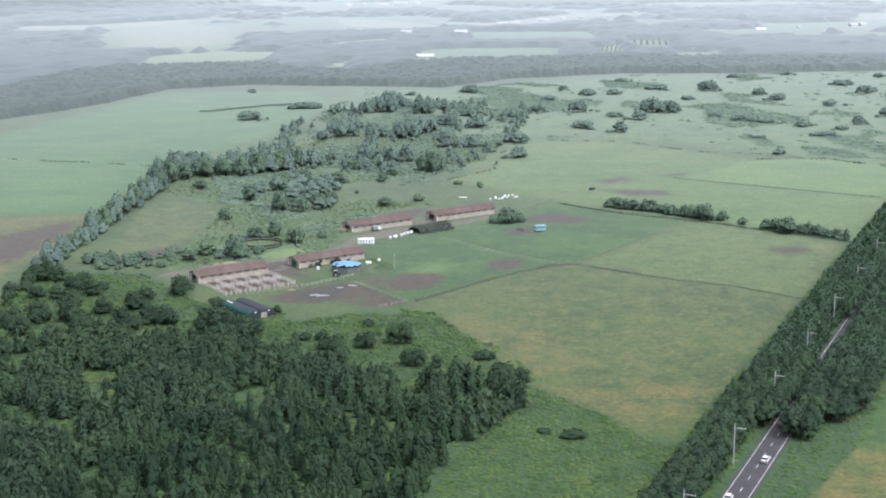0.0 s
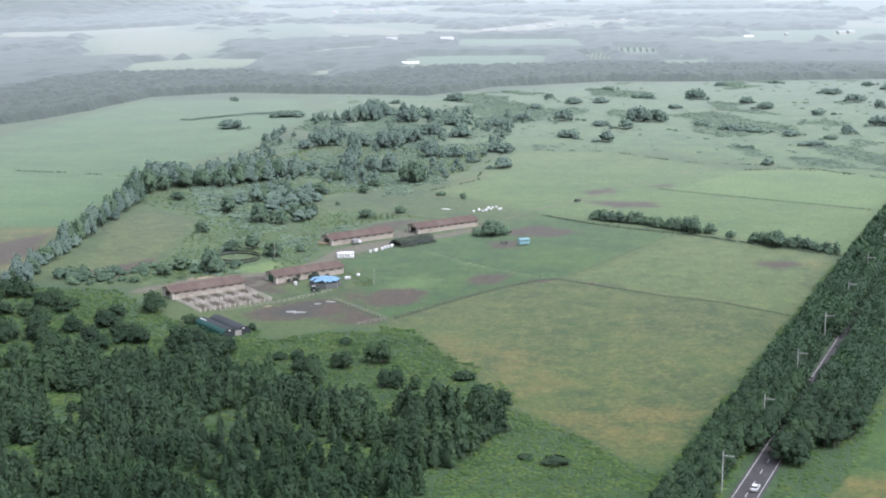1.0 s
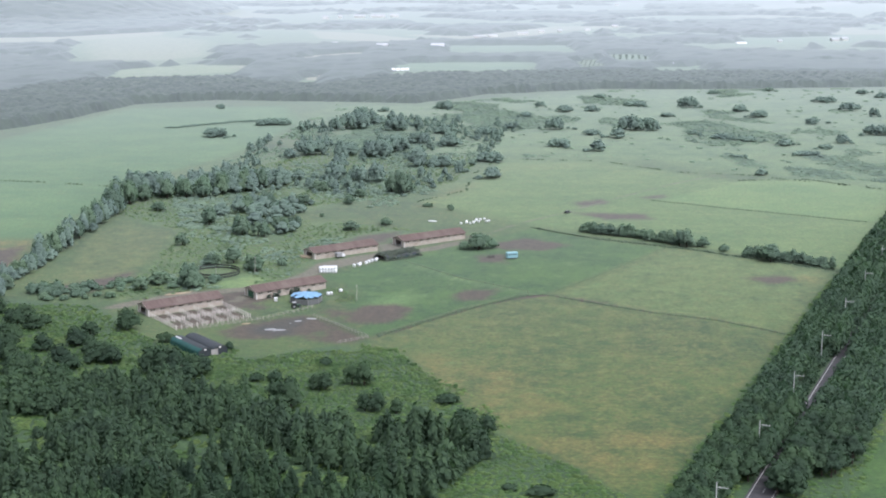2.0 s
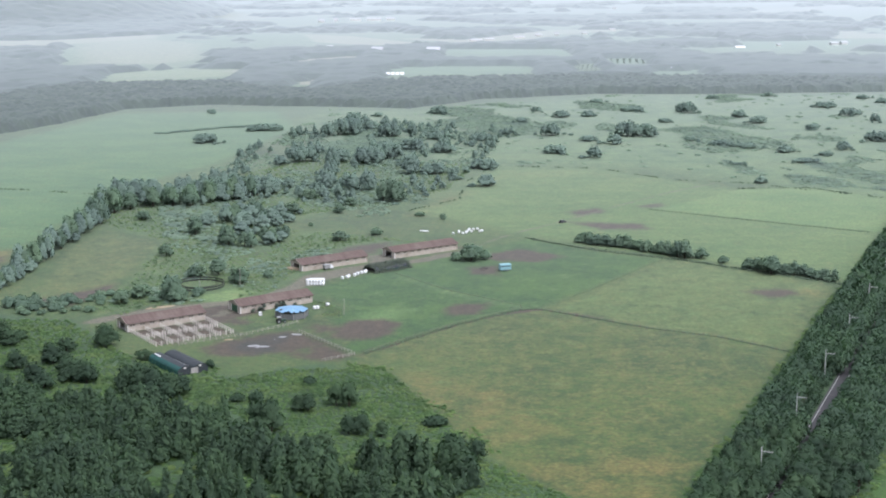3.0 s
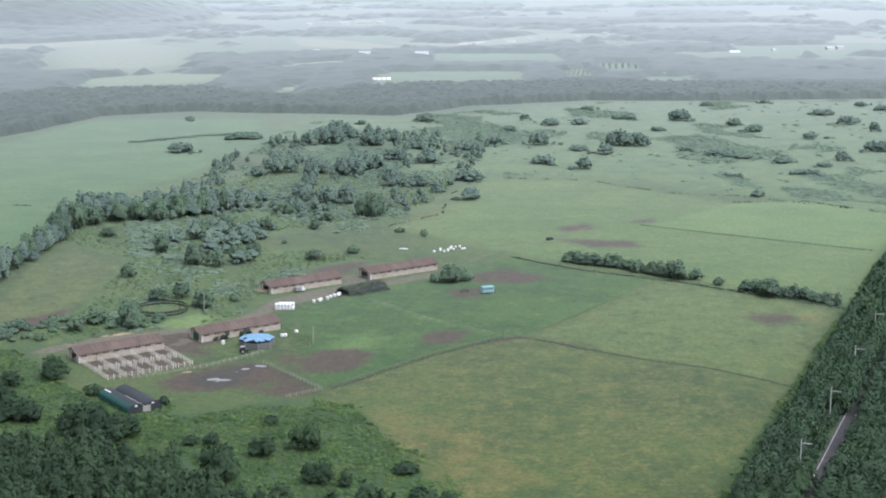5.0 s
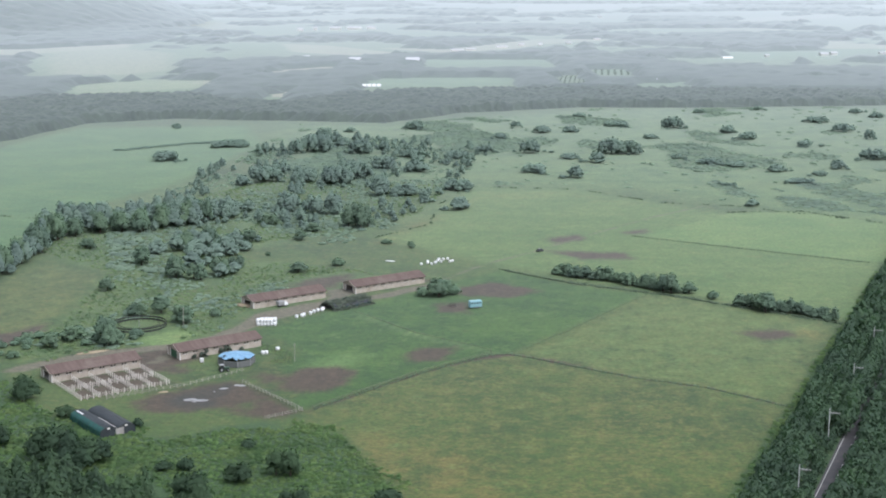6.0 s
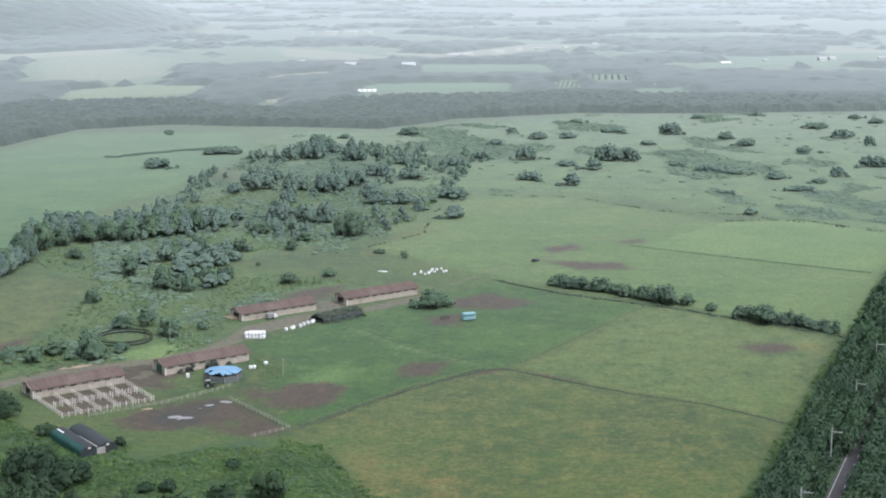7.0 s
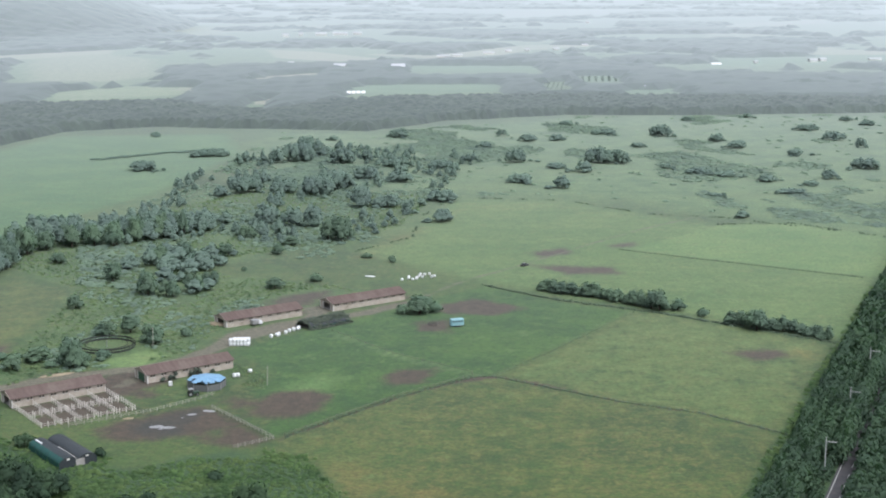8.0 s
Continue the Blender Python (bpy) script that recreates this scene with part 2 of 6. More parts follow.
FAR_WALL = plain_material("pale_render", (0.6, 0.61, 0.61), (0.7, 0.71, 0.71), 0.2, 0.7)
FAR_ROOF = plain_material("pale_sheet_roof", (0.38, 0.4, 0.415), (0.47, 0.485, 0.5), 0.2, 0.4)
HAY = plain_material("spilled_straw", (0.2, 0.165, 0.11), (0.28, 0.235, 0.16), 1.0, 0.95)
FIELD_WOOD = plain_material("old_fence_wood", (0.12, 0.125, 0.09), (0.18, 0.18, 0.135), 1.5, 0.85)
NET = plain_material("grey_netting", (0.0952, 0.1020, 0.1020), (0.1360, 0.1428, 0.1360), 2.0, 0.9)


def puddle_material():
    n = Nodes("puddle_water")
    p = n.coords()
    c = n.mix(n.span(n.noise(p, 0.6, 3), 0.4, 0.6), (0.15, 0.15, 0.147), (0.24, 0.24, 0.237))
    return n.done(n.haze_gloss(n.principled(c, 0.45, specular=0.5), 0.05))


PUDDLE = puddle_material()
MUD_PEN = plain_material("trodden_pen_soil", (0.05, 0.042, 0.032), (0.09, 0.076, 0.058), 0.5, 0.95)
POLE = plain_material("pale_concrete_pole", (0.46, 0.47, 0.46), (0.55, 0.55, 0.54), 1.0, 0.8)

# ---------------------------------------------------------------- mesh helpers
class Geo:
    """Vertices and faces being gathered for one mesh."""

    def __init__(self):
        self.v, self.f = [], []

    def add(self, verts, faces):
        k = len(self.v)
        self.v += [tuple(p) for p in verts]
        self.f += [tuple(i + k for i in f) for f in faces]
        return self

    def box(self, x0, y0, z0, x1, y1, z1):
        v = [(x, y, z) for z in (z0, z1) for y in (y0, y1) for x in (x0, x1)]
        return self.add(v, [(0, 2, 3, 1), (4, 5, 7, 6), (0, 1, 5, 4), (2, 6, 7, 3), (0, 4, 6, 2), (1, 3, 7, 5)])

    def soft_box(self, x0, y0, z0, x1, y1, z1, b):
        """A box whose upright and top edges are cut by b."""
        ring = [(x0 + b, y0), (x1 - b, y0), (x1, y0 + b), (x1, y1 - b), (x1 - b, y1), (x0 + b, y1), (x0, y1 - b), (x0, y0 + b)]
        cx, cy = (x0 + x1) / 2, (y0 + y1) / 2
        kx, ky = 1 - b / max(x1 - cx, 1e-6), 1 - b / max(y1 - cy, 1e-6)
        rows = [[(x, y, z0) for x, y in ring], [(x, y, z1 - b) for x, y in ring], [(cx + (x - cx) * kx, cy + (y - cy) * ky, z1) for x, y in ring]]
        return self.loft(rows)

    def loft(self, rows, caps=True):
        n, k = len(rows[0]), len(self.v)
        for r in rows:
            self.v += [tuple(p) for p in r]
        for i in range(len(rows) - 1):
            for j in range(n):
                a, b = k + i * n + j, k + i * n + (j + 1) % n
                self.f.append((a, b, b + n, a + n))
        if caps:
            self.f.append(tuple(k + j for j in reversed(range(n))))
            self.f.append(tuple(k + (len(rows) - 1) * n + j for j in range(n)))
        return self

    def tube(self, a, b, r0, r1, n=7):
        a, b = Vector(a), Vector(b)
        d = (b - a).normalized()
        s = d.orthogonal().normalized()
        t = d.cross(s)
        rows = []
        for p, r in ((a, r0), (b, r1)):
            rows.append([p + (s * math.cos(q) + t * math.sin(q)) * r for q in (2 * math.pi * i / n for i in range(n))])
        return self.loft(rows)

    def mesh(self, name, material, smooth=False):
        me = bpy.data.meshes.new(name)
        me.from_pydata(self.v, [], self.f)
        me.materials.append(material)
        if smooth:
            me.polygons.foreach_set("use_smooth", [True] * len(me.polygons))
        me.update()
        return me


def part(name, geo, material, parent, label="", smooth=False):
    """Links one mesh under a thing or a part."""
    me = geo if isinstance(geo, bpy.types.Mesh) else geo.mesh(name, material, smooth)
    ob = new(name, me)
    ob.parent = parent
    if label:
        tagged(ob, label)
    return ob


def thing(name, m, label, category, group="", kind=""):
    ob = new(name)
    ob.empty_display_size = 0.5
    ob.matrix_basis = m
    return tagged(ob, label, category, group, kind)


def structure(name, geo, material, label, category, smooth=False, kind="structure"):
    me = geo if isinstance(geo, bpy.types.Mesh) else geo.mesh(name, material, smooth)
    return tagged(new(name, me), label, category, kind=kind)


def at(x, y, z=0.0, turn=0.0, sx=1.0, sy=1.0, sz=1.0):
    return pose(x, y, z, 0, 0, turn) @ Matrix.Diagonal((sx, sy, sz, 1))


def inside(poly, x, y):
    """For arrays x, y: whether they lie in the polygon, and the distance to its edge."""
    p = np.array(poly, float)
    q = np.roll(p, -1, 0)
    hit, far = np.zeros(x.shape, bool), np.full(x.shape, 1e9)
    for (ax, ay), (bx, by) in zip(p, q):
        cross = (ay > y) != (by > y)
        hit ^= cross & (x < (bx - ax) * (y - ay) / ((by - ay) or 1e-9) + ax)
        far = np.minimum(far, seg_far(ax, ay, bx, by, x, y))
    return hit, far


def seg_far(ax, ay, bx, by, x, y):
    dx, dy = bx - ax, by - ay
    k = np.clip(((x - ax) * dx + (y - ay) * dy) / (dx * dx + dy * dy + 1e-9), 0, 1)
    return np.hypot(x - ax - k * dx, y - ay - k * dy)


def area(poly, x, y, soft):
    """1 inside the polygon, 0 outside, 0.5 on its edge."""
    hit, far = inside(poly, x, y)
    return np.clip(0.5 + np.where(hit, far, -far) / (2 * soft), 0, 1)


def line(points, x, y, half, soft):
    far = np.full(x.shape, 1e9)
    for a, b in zip(points, points[1:]):
        far = np.minimum(far, seg_far(*a, *b, x, y))
    return np.clip(0.5 + (half - far) / (2 * soft), 0, 1)


def along(points, step):
    """Points every step metres along a line, with the way's angle in radians."""
    out, left = [], 0.0
    for (ax, ay), (bx, by) in zip(points, points[1:]):
        d, turn = math.hypot(bx - ax, by - ay), math.atan2(by - ay, bx - ax)
        while left <= d:
            out.append((ax + (bx - ax) * left / d, ay + (by - ay) * left / d, turn))
            left += step
        left -= d
    return out


# ---------------------------------------------------------------- the plan
ROAD_START, ROAD_TURN = (69.0, 344.0), math.atan2(0.911, 0.411)
RU, RV = (0.411, 0.911), (0.911, -0.411)          # along the road, and to its right


def by_road(s, p):
    """The place s metres along the road's left edge line and p metres to its right."""
    return ROAD_START[0] + s * RU[0] + p * RV[0], ROAD_START[1] + s * RU[1] + p * RV[1]


DITCH = [(136, 539), (113, 560), (92, 571), (71, 586), (52, 601), (45, 600), (37, 593), (19, 577), (1, 556), (-14, 538)]
FENCE_ROW = [(52, 601), (76, 634), (114, 691)]
HEDGE_ROW = [(55, 740), (70, 725), (84, 712), (124, 688), (154, 664), (182, 641)]
PALE_ROW = [(-5, 659), (18, 627), (45, 603)]
UPPER_ROW = [(126, 816), (169, 788), (227, 752)]
TOP_ROW = [(-2, 813), (26, 849), (30, 905), (50, 970), (115, 960), (157, 913), (196, 903)]
TOP_ROW_EAST = [(188, 882), (229, 886), (267, 846)]
LANE = [(-118, 582), (-111, 590), (-96, 602), (-82, 607), (-69, 612), (-55, 624), (-41, 650), (-17, 675), (5, 690), (23, 707), (47, 747), (77, 782), (116, 833), (147, 871), (180, 904)]
NEAR_FIELD = [(-22, 540), (-14, 538), (1, 556), (19, 577), (37, 593), (45, 600), (52, 601), (71, 586), (92, 571), (113, 560), (136, 539), (110, 485), (87, 429), (60, 381), (53, 388), (41, 411), (25, 433), (12, 470), (-4, 514)]
EAST_FIELD = [(52, 601), (76, 634), (114, 691), (124, 688), (154, 664), (178, 641), (153, 584), (136, 539), (113, 560), (92, 571), (71, 586)]
HOME_FIELD = [(-26, 530), (-14, 540), (1, 557), (19, 578), (37, 594), (52, 602), (76, 634), (114, 691), (84, 710), (55, 738), (23, 704), (5, 684), (-18, 662), (-42, 633), (-30, 618), (-22, 604), (-30, 585), (-18, 560)]
TOP_FIELD = [(-2, 813), (26, 849), (30, 905), (50, 970), (115, 960), (157, 913), (188, 882), (229, 886), (267, 846), (236, 752), (190, 640), (124, 692), (57, 742)]
SCRUB_LAND = [(-175, 320), (52, 320), (68, 362), (60, 381), (53, 388), (41, 411), (25, 433), (12, 470), (-4, 514), (-20, 520), (-28, 528), (-41, 522), (-52, 513), (-62, 514), (-90, 530), (-112, 560), (-125, 585), (-175, 600)]
WEST_SCRUB = [(-125, 600), (-112, 592), (-96, 606), (-72, 616), (-57, 630), (-44, 655), (-22, 680), (4, 698), (16, 715), (-10, 740), (-60, 760), (-70, 790), (-20, 830), (20, 880), (40, 980), (-60, 1010), (-150, 880), (-160, 780), (-118, 735), (-118, 640)]
WOOD = [(-178, 322), (-172, 470), (-150, 470), (-128, 490), (-86, 476), (-62, 480), (-44, 454), (-28, 432), (-3, 426), (11, 429), (22, 418), (17, 403), (3, 379), (-6, 354), (-12, 322)]
WOOD_GAPS = [[(-66, 392), (-30, 402), (-6, 398), (-8, 388), (-34, 388), (-62, 382)], [(-125, 398), (-98, 412), (-84, 408), (-92, 396), (-114, 390)], [(-142, 440), (-112, 452), (-100, 444), (-120, 432)], [(-22, 352), (-10, 366), (-6, 350), (-14, 342)]]
GROVES = [[(-172, 800), (-150, 806), (-112, 832), (-80, 858), (-76, 892), (-110, 886), (-150, 872), (-172, 840)], [(-112, 742), (-62, 722), (-56, 745), (-66, 800), (-98, 800)]]
LEFT_FIELD = [(-150, 616), (-160, 721), (-149, 752), (-120, 728), (-121, 646), (-134, 608)]
CROPLAND = [(-235, 715), (-320, 1001), (-250, 1263), (-119, 1281), (-95, 1160), (-124, 996), (-172, 874), (-180, 714)]
WOOD_FRONT = [(-700, 900), (-340, 1087), (-295, 1163), (-252, 1295), (-180, 1331), (-102, 1318), (-9, 1300), (55, 1372), (167, 1422), (277, 1417), (430, 1439), (900, 1480)]
WOOD_BACK = [(900, 1560), (477, 1525), (193, 1560), (1, 1530), (-48, 1500), (-95, 1415), (-150, 1432), (-200, 1500), (-330, 1460), (-372, 1390), (-402, 1230), (-700, 1080)]
FAR_CROP = [(-324, 1550), (-347, 1638), (-270, 1711), (-200, 1691), (-190, 1621), (-279, 1550)]
FAR_PATCH = [(-121, 1512), (-126, 1568), (-107, 1568), (-102, 1512)]
FAR_STRAW = [(-408, 1760), (-476, 2012), (-494, 2170), (-428, 2267), (-306, 2118), (-260, 1838), (-302, 1746)]
FAR_GREENS = [[(-153, 1461), (-119, 1507), (-94, 1502), (-126, 1451)], [(24, 1883), (24, 2010), (200, 2013), (188, 1885)], [(-53, 1640), (-26, 1728), (130, 1736), (124, 1642), (24, 1622)], [(213, 1759), (224, 1852), (280, 1853), (266, 1759)], [(407, 1997), (459, 2154), (571, 2190), (743, 2217), (704, 2103), (567, 2059)], [(217, 1623), (252, 1662), (323, 1689), (307, 1637)]]
FAR_PALES = [[(-600, 2041), (-517, 2082), (-397, 2230), (-414, 2318), (-547, 2192), (-640, 2168)], [(-171, 1777), (-136, 1848), (-86, 1899), (-83, 1857), (-132, 1808)], [(-187, 2323), (-108, 2274), (9, 2102), (-81, 2079), (-155, 2142)], [(-25, 2250), (57, 2204), (136, 2331), (213, 2444), (331, 2447), (202, 2306), (154, 2206), (56, 2135)], [(606, 2227), (670, 2426), (699, 2343), (769, 2292), (747, 2229)], [(633, 3000), (716, 3195), (973, 3424), (937, 3256), (740, 3050)], [(224, 3333), (296, 4010), (523, 4024), (707, 3954), (467, 3585)]]
FAR_ROAD = [(-24, 2214), (56, 2146), (154, 2218), (204, 2332), (309, 2417)]
ORCHARD = [(162, 1655), (175, 1758), (206, 1781), (194, 1662)]


def hill(x, y):
    """The height of the land: flat, but for a far hill and low swells."""
    d = np.hypot(x - HILL_X, (y - HILL_Y) * 0.9)
    z = HILL_H - HILL_SLOPE * d
    return 12.0 * np.log1p(np.exp(np.clip(z / 12.0, -8, 30))) * (z > -60)


HILL_X, HILL_Y, HILL_H, HILL_SLOPE = -1000.0, 2950.0, 320.0, 0.55

# ---------------------------------------------------------------- ground
def spread(a, b, step, grow, end):
    """Coordinates every step metres from a to b, then ever wider up to end."""
    out, s = list(np.arange(a, b, step)), step
    while out[-1] < end:
        s *= grow
        out.append(out[-1] + s)
    return out


def build_ground():
    right = spread(0, 290, 3.1, 1.09, 7000)
    left = [-v for v in spread(0, 240, 3.1, 1.09, 7000)][:0:-1]
    xs = np.array(left + right)
    front = [330 - v for v in spread(0, 5, 5, 1.3, 4000)][:0:-1]
    ys = np.array(front + list(np.arange(330, 900, 3.1)) + list(np.arange(900, 1700, 6)) + spread(1700, 2600, 16, 1.06, 8000))
    gx, gy = np.meshgrid(xs, ys)
    x, y = gx.ravel(), gy.ravel()
    z = hill(x, y)
    nx, ny = len(xs), len(ys)
    i = (np.arange(ny - 1)[:, None] * nx + np.arange(nx - 1)).ravel()
    faces = np.stack([i, i + 1, i + nx + 1, i + nx], 1)
    me = bpy.data.meshes.new("ground")
    me.from_pydata(np.stack([x, y, z], 1).tolist(), [], faces.tolist())
    me.polygons.foreach_set("use_smooth", [True] * len(me.polygons))
    masks = {k: np.zeros(len(x)) for k in ("lush", "dry", "rough", "pale", "meadow", "crop", "straw", "soil", "mud", "track")}

    def lay(name, value):
        masks[name] = np.maximum(masks[name], value)

    lay("lush", 0.75 * area(HOME_FIELD, x, y, 3))
    lay("dry", 0.24 * area(NEAR_FIELD, x, y, 2))
    lay("dry", 0.28 * area(EAST_FIELD, x, y, 2))
    lay("dry", 0.2 * area(TOP_FIELD, x, y, 3))
    for poly, v in (([(25, 433), (41, 411), (60, 390), (84, 430), (70, 440), (48, 430)], 0.54), ([(-4, 514), (12, 470), (25, 440), (50, 450), (40, 490), (10, 520)], 0.46), ([(158, 636), (170, 642), (172, 624), (160, 615)], 0.8), ([(50, 940), (110, 955), (100, 930), (60, 915)], 0.55), ([(108, 376), (98, 366), (86, 341), (100, 300), (260, 300), (260, 400), (150, 380)], 0.66)):
        lay("dry", v * area(poly, x, y, 5))
    lay("rough", 0.95 * area(SCRUB_LAND, x, y, 4))
    lay("rough", 0.3 * area(WEST_SCRUB, x, y, 6))
    lay("pale", 0.4 * area(WEST_SCRUB, x, y, 6))
    # far pasture: haze put into the grass colour as the pale green
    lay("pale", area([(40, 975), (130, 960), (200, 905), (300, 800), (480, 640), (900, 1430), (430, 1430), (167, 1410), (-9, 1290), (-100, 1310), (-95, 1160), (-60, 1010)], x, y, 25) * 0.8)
    lay("meadow", 0.62 * area(TOP_FIELD, x, y, 8))
    lay("meadow", 0.9 * area([(126, 816), (188, 882), (229, 886), (267, 846), (330, 790), (300, 700), (236, 752), (227, 752), (169, 788)], x, y, 4))
    lay("meadow", 0.9 * area([(-86, 620), (-72, 636), (-62, 630), (-68, 614), (-76, 610)], x, y, 2))
    lay("meadow", 0.8 * area([(-20, 588), (-8, 604), (2, 600), (-4, 586), (-14, 582)], x, y, 5))
    lay("meadow", 0.36 * area(EAST_FIELD, x, y, 8))
    # past y = 1480 all grass takes the pale green, again for haze
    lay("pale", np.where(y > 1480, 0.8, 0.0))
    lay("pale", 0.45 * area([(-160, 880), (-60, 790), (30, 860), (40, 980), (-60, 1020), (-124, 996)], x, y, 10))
    lay("rough", area([by_road(-60, -21), by_road(700, -20), by_road(700, 26), by_road(40, 24), by_road(-60, 12)], x, y, 2))
    lay("lush", area([by_road(-60, 6), by_road(40, 7), by_road(110, 24), by_road(110, 60), by_road(20, 25), by_road(-60, 14)], x, y, 3))
    lay("rough", 0.8 * area(WOOD_FRONT + WOOD_BACK, x, y, 8))
    lay("crop", 0.8 * area(CROPLAND, x, y, 6))
    lay("dry", 0.3 * area(LEFT_FIELD, x, y, 3))
    lay("pale", 0.15 * area(LEFT_FIELD, x, y, 3))
    lay("straw", 0.42 * area(FAR_CROP, x, y, 4))
    lay("straw", 1.2 * area(FAR_PATCH, x, y, 3))
    lay("dry", area([(-300, 560), (-240, 700), (-183, 716), (-176, 640), (-187, 581), (-230, 500)], x, y, 4) * 0.55)
    lay("straw", 0.55 * area(FAR_STRAW, x, y, 25))
    for poly in FAR_GREENS:
        lay("crop", 0.75 * area(poly, x, y, 8))
    for poly in FAR_PALES:
        lay("straw", area(poly, x, y, 10))
    lay("straw", line(FAR_ROAD, x, y, 9, 6))
    lay("meadow", area(FAR_CROP, x, y, 4))
    far_mix = np.array([noise.noise(Vector((a * 0.004, b * 0.0022, 2.0))) if b > 1650 else -1.0 for a, b in zip(x, y)])
    lay("straw", np.clip((far_mix - 0.3) * 4, 0, 0.6))
    lay("meadow", 0.9 * line([(-600, 1010), (-300, 900), (-190, 800)], x, y, 22, 12))
    lay("meadow", 0.9 * line([(-235, 770), (-205, 800), (-172, 812)], x, y, 9, 6))
    for poly, v in (([(-72, 547), (-66, 536), (-56, 535), (-43, 541), (-37, 534), (-26, 528), (-17, 537), (-37, 563), (-42, 569), (-58, 560)], 0.95), ([(-26, 560), (-26, 574), (-19, 584), (-8, 585), (-3, 578), (-6, 564), (-14, 556)], 1.0), ([(-40, 578), (-32, 581), (-22, 577), (-22, 570), (-30, 560), (-38, 568)], 0.62), ([(13, 598), (21, 610), (32, 610), (28, 594), (18, 590)], 0.95), ([(32, 700), (50, 714), (70, 698), (58, 686), (36, 690)], 1.0), ([(26, 675), (39, 678), (39, 660), (27, 662)], 0.95), ([(77, 782), (118, 776), (120, 760), (94, 760)], 0.8), ([(77, 806), (100, 822), (106, 808), (87, 797)], 0.75), ([(138, 630), (154, 635), (162, 625), (146, 617)], 0.85), ([(-150, 616), (-121, 646), (-124, 628), (-134, 606)], 0.9), ([(-230, 640), (-184, 704), (-178, 660), (-190, 600)], 0.72), ([(-84, 596), (-72, 612), (-58, 612), (-57, 596), (-64, 588), (-72, 578), (-78, 586)], 1.05), ([(-30, 684), (-16, 700), (20, 722), (28, 716), (2, 700), (-12, 690)], 0.75), ([(-44, 682), (-30, 694), (-14, 706), (-18, 714), (-40, 702), (-52, 690)], 0.9), ([(-104, 569), (-76, 588), (-61, 567), (-88, 549)], 0.62), ([(-79, 603), (-74, 586), (-69, 580), (-58, 576), (-58, 583), (-69, 594), (-72, 603), (-76, 607)], 0.8), ([(178, 640), (196, 640), (190, 626), (176, 632)], 0.7), ([(120, 828), (138, 838), (136, 822), (122, 818)], 0.7), ([(-36, 668), (-2, 692), (10, 690), (-14, 668), (-30, 655)], 0.6), ([(-36, 709), (-27, 722), (-10, 731), (-9, 721), (-20, 703), (-27, 704)], 0.85), ([(-106, 600), (-100, 608), (-90, 608), (-90, 600)], 0.8), ([(-84, 553), (-60, 570), (-57, 566), (-82, 548)], 0.55)):
        lay("soil", 1.08 * v * area(poly, x, y, 6))
    lay("soil", 0.62 * line(DITCH, x, y, 1.6, 1.5))
    lay("soil", 0.55 * line(FENCE_ROW, x, y, 0.8, 1.5))
    lay("soil", 0.9 * line([(40, 594), (52, 601), (76, 585)], x, y, 2.0, 1.5) * 0.8)
    masks["soil"] -= 0.75 * area([(-38, 543), (-34, 538), (-29, 541), (-33, 548)], x, y, 3)
    lay("mud", 0.64 * area([(-63, 549), (-59, 540), (-50, 536), (-43, 543), (-43, 553), (-39, 560), (-43, 568), (-52, 561), (-59, 556)], x, y, 3.5))
    lay("track", line(LANE[:10], x, y, 3.4, 1.5))
    lay("track", 0.72 * line(LANE[9:], x, y, 1.3, 1.8))
    lay("soil", 0.5 * line(UPPER_ROW, x, y, 1.6, 1.8))
    lay("soil", 0.42 * line(TOP_ROW[3:], x, y, 2.0, 2.5))
    lay("track", 0.92 * area([(-47, 636), (-49, 647), (-44, 661), (-30, 673), (-20, 681), (-17, 688), (-20, 699), (-12, 703), (-7, 693), (-21, 672), (-31, 661), (-39, 645)], x, y, 2))
    lay("dry", 0.62 * line([(3, 800), (14, 828), (29, 864), (40, 889), (60, 950)], x, y, 5, 6))
    lay("dry", 0.6 * area([(110, 950), (150, 908), (138, 900), (96, 938)], x, y, 8))
    lay("pale", 0.9 * line(PALE_ROW, x, y, 1.3, 1.6))
    lay("dry", 0.42 * line(PALE_ROW, x, y, 1.0, 1.6))
    lay("track", 0.8 * area([(-76, 590), (-66, 612), (-52, 620), (-60, 606), (-70, 590)], x, y, 2))
    masks["rough"] *= 1 - 0.7 * np.minimum(1, masks["track"])
    for name, values in masks.items():
        layer = me.attributes.new(name, "FLOAT", "POINT")
        layer.data.foreach_set("value", values.astype(np.float32))
    me.materials.append(GRASS)
    tagged(new("ground", me), "flat green pasture with dry patches and bare soil, paled far off for haze", "ground", kind="structure")


build_ground()

# ---------------------------------------------------------------- road
def ribbon(s0, s1, p0, p1, z, thick, step=8.0):
    """A strip along the road between two offsets."""
    g = Geo()
    n = max(1, int((s1 - s0) / step))
    rows = []
    for i in range(n + 1):
        s = s0 + (s1 - s0) * i / n
        a, b = by_road(s, p0), by_road(s, p1)
        rows.append([(*a, z - thick), (*b, z - thick), (*b, z), (*a, z)])
    return g.loft(rows)


road = structure("road", ribbon(-420, 1300, -0.7, 6.7, 0.1, 0.3), ASPHALT, "worn grey asphalt country road between tree belts", "road")
for offset in (0.0, 5.9):
    part("edge_line", ribbon(-420, 1300, offset - 0.06, offset + 0.08, 0.112, 0.02), ROAD_PAINT, road, "white painted edge line")
dash = Geo()
for i in range(90):
    rows = [[(*by_road(s, 2.88), z) for z in (0.1, 0.112)] + [(*by_road(s, 3.04), z) for z in (0.112, 0.1)] for s in (-60 + i * 9.0, -57 + i * 9.0)]
    dash.loft(rows)
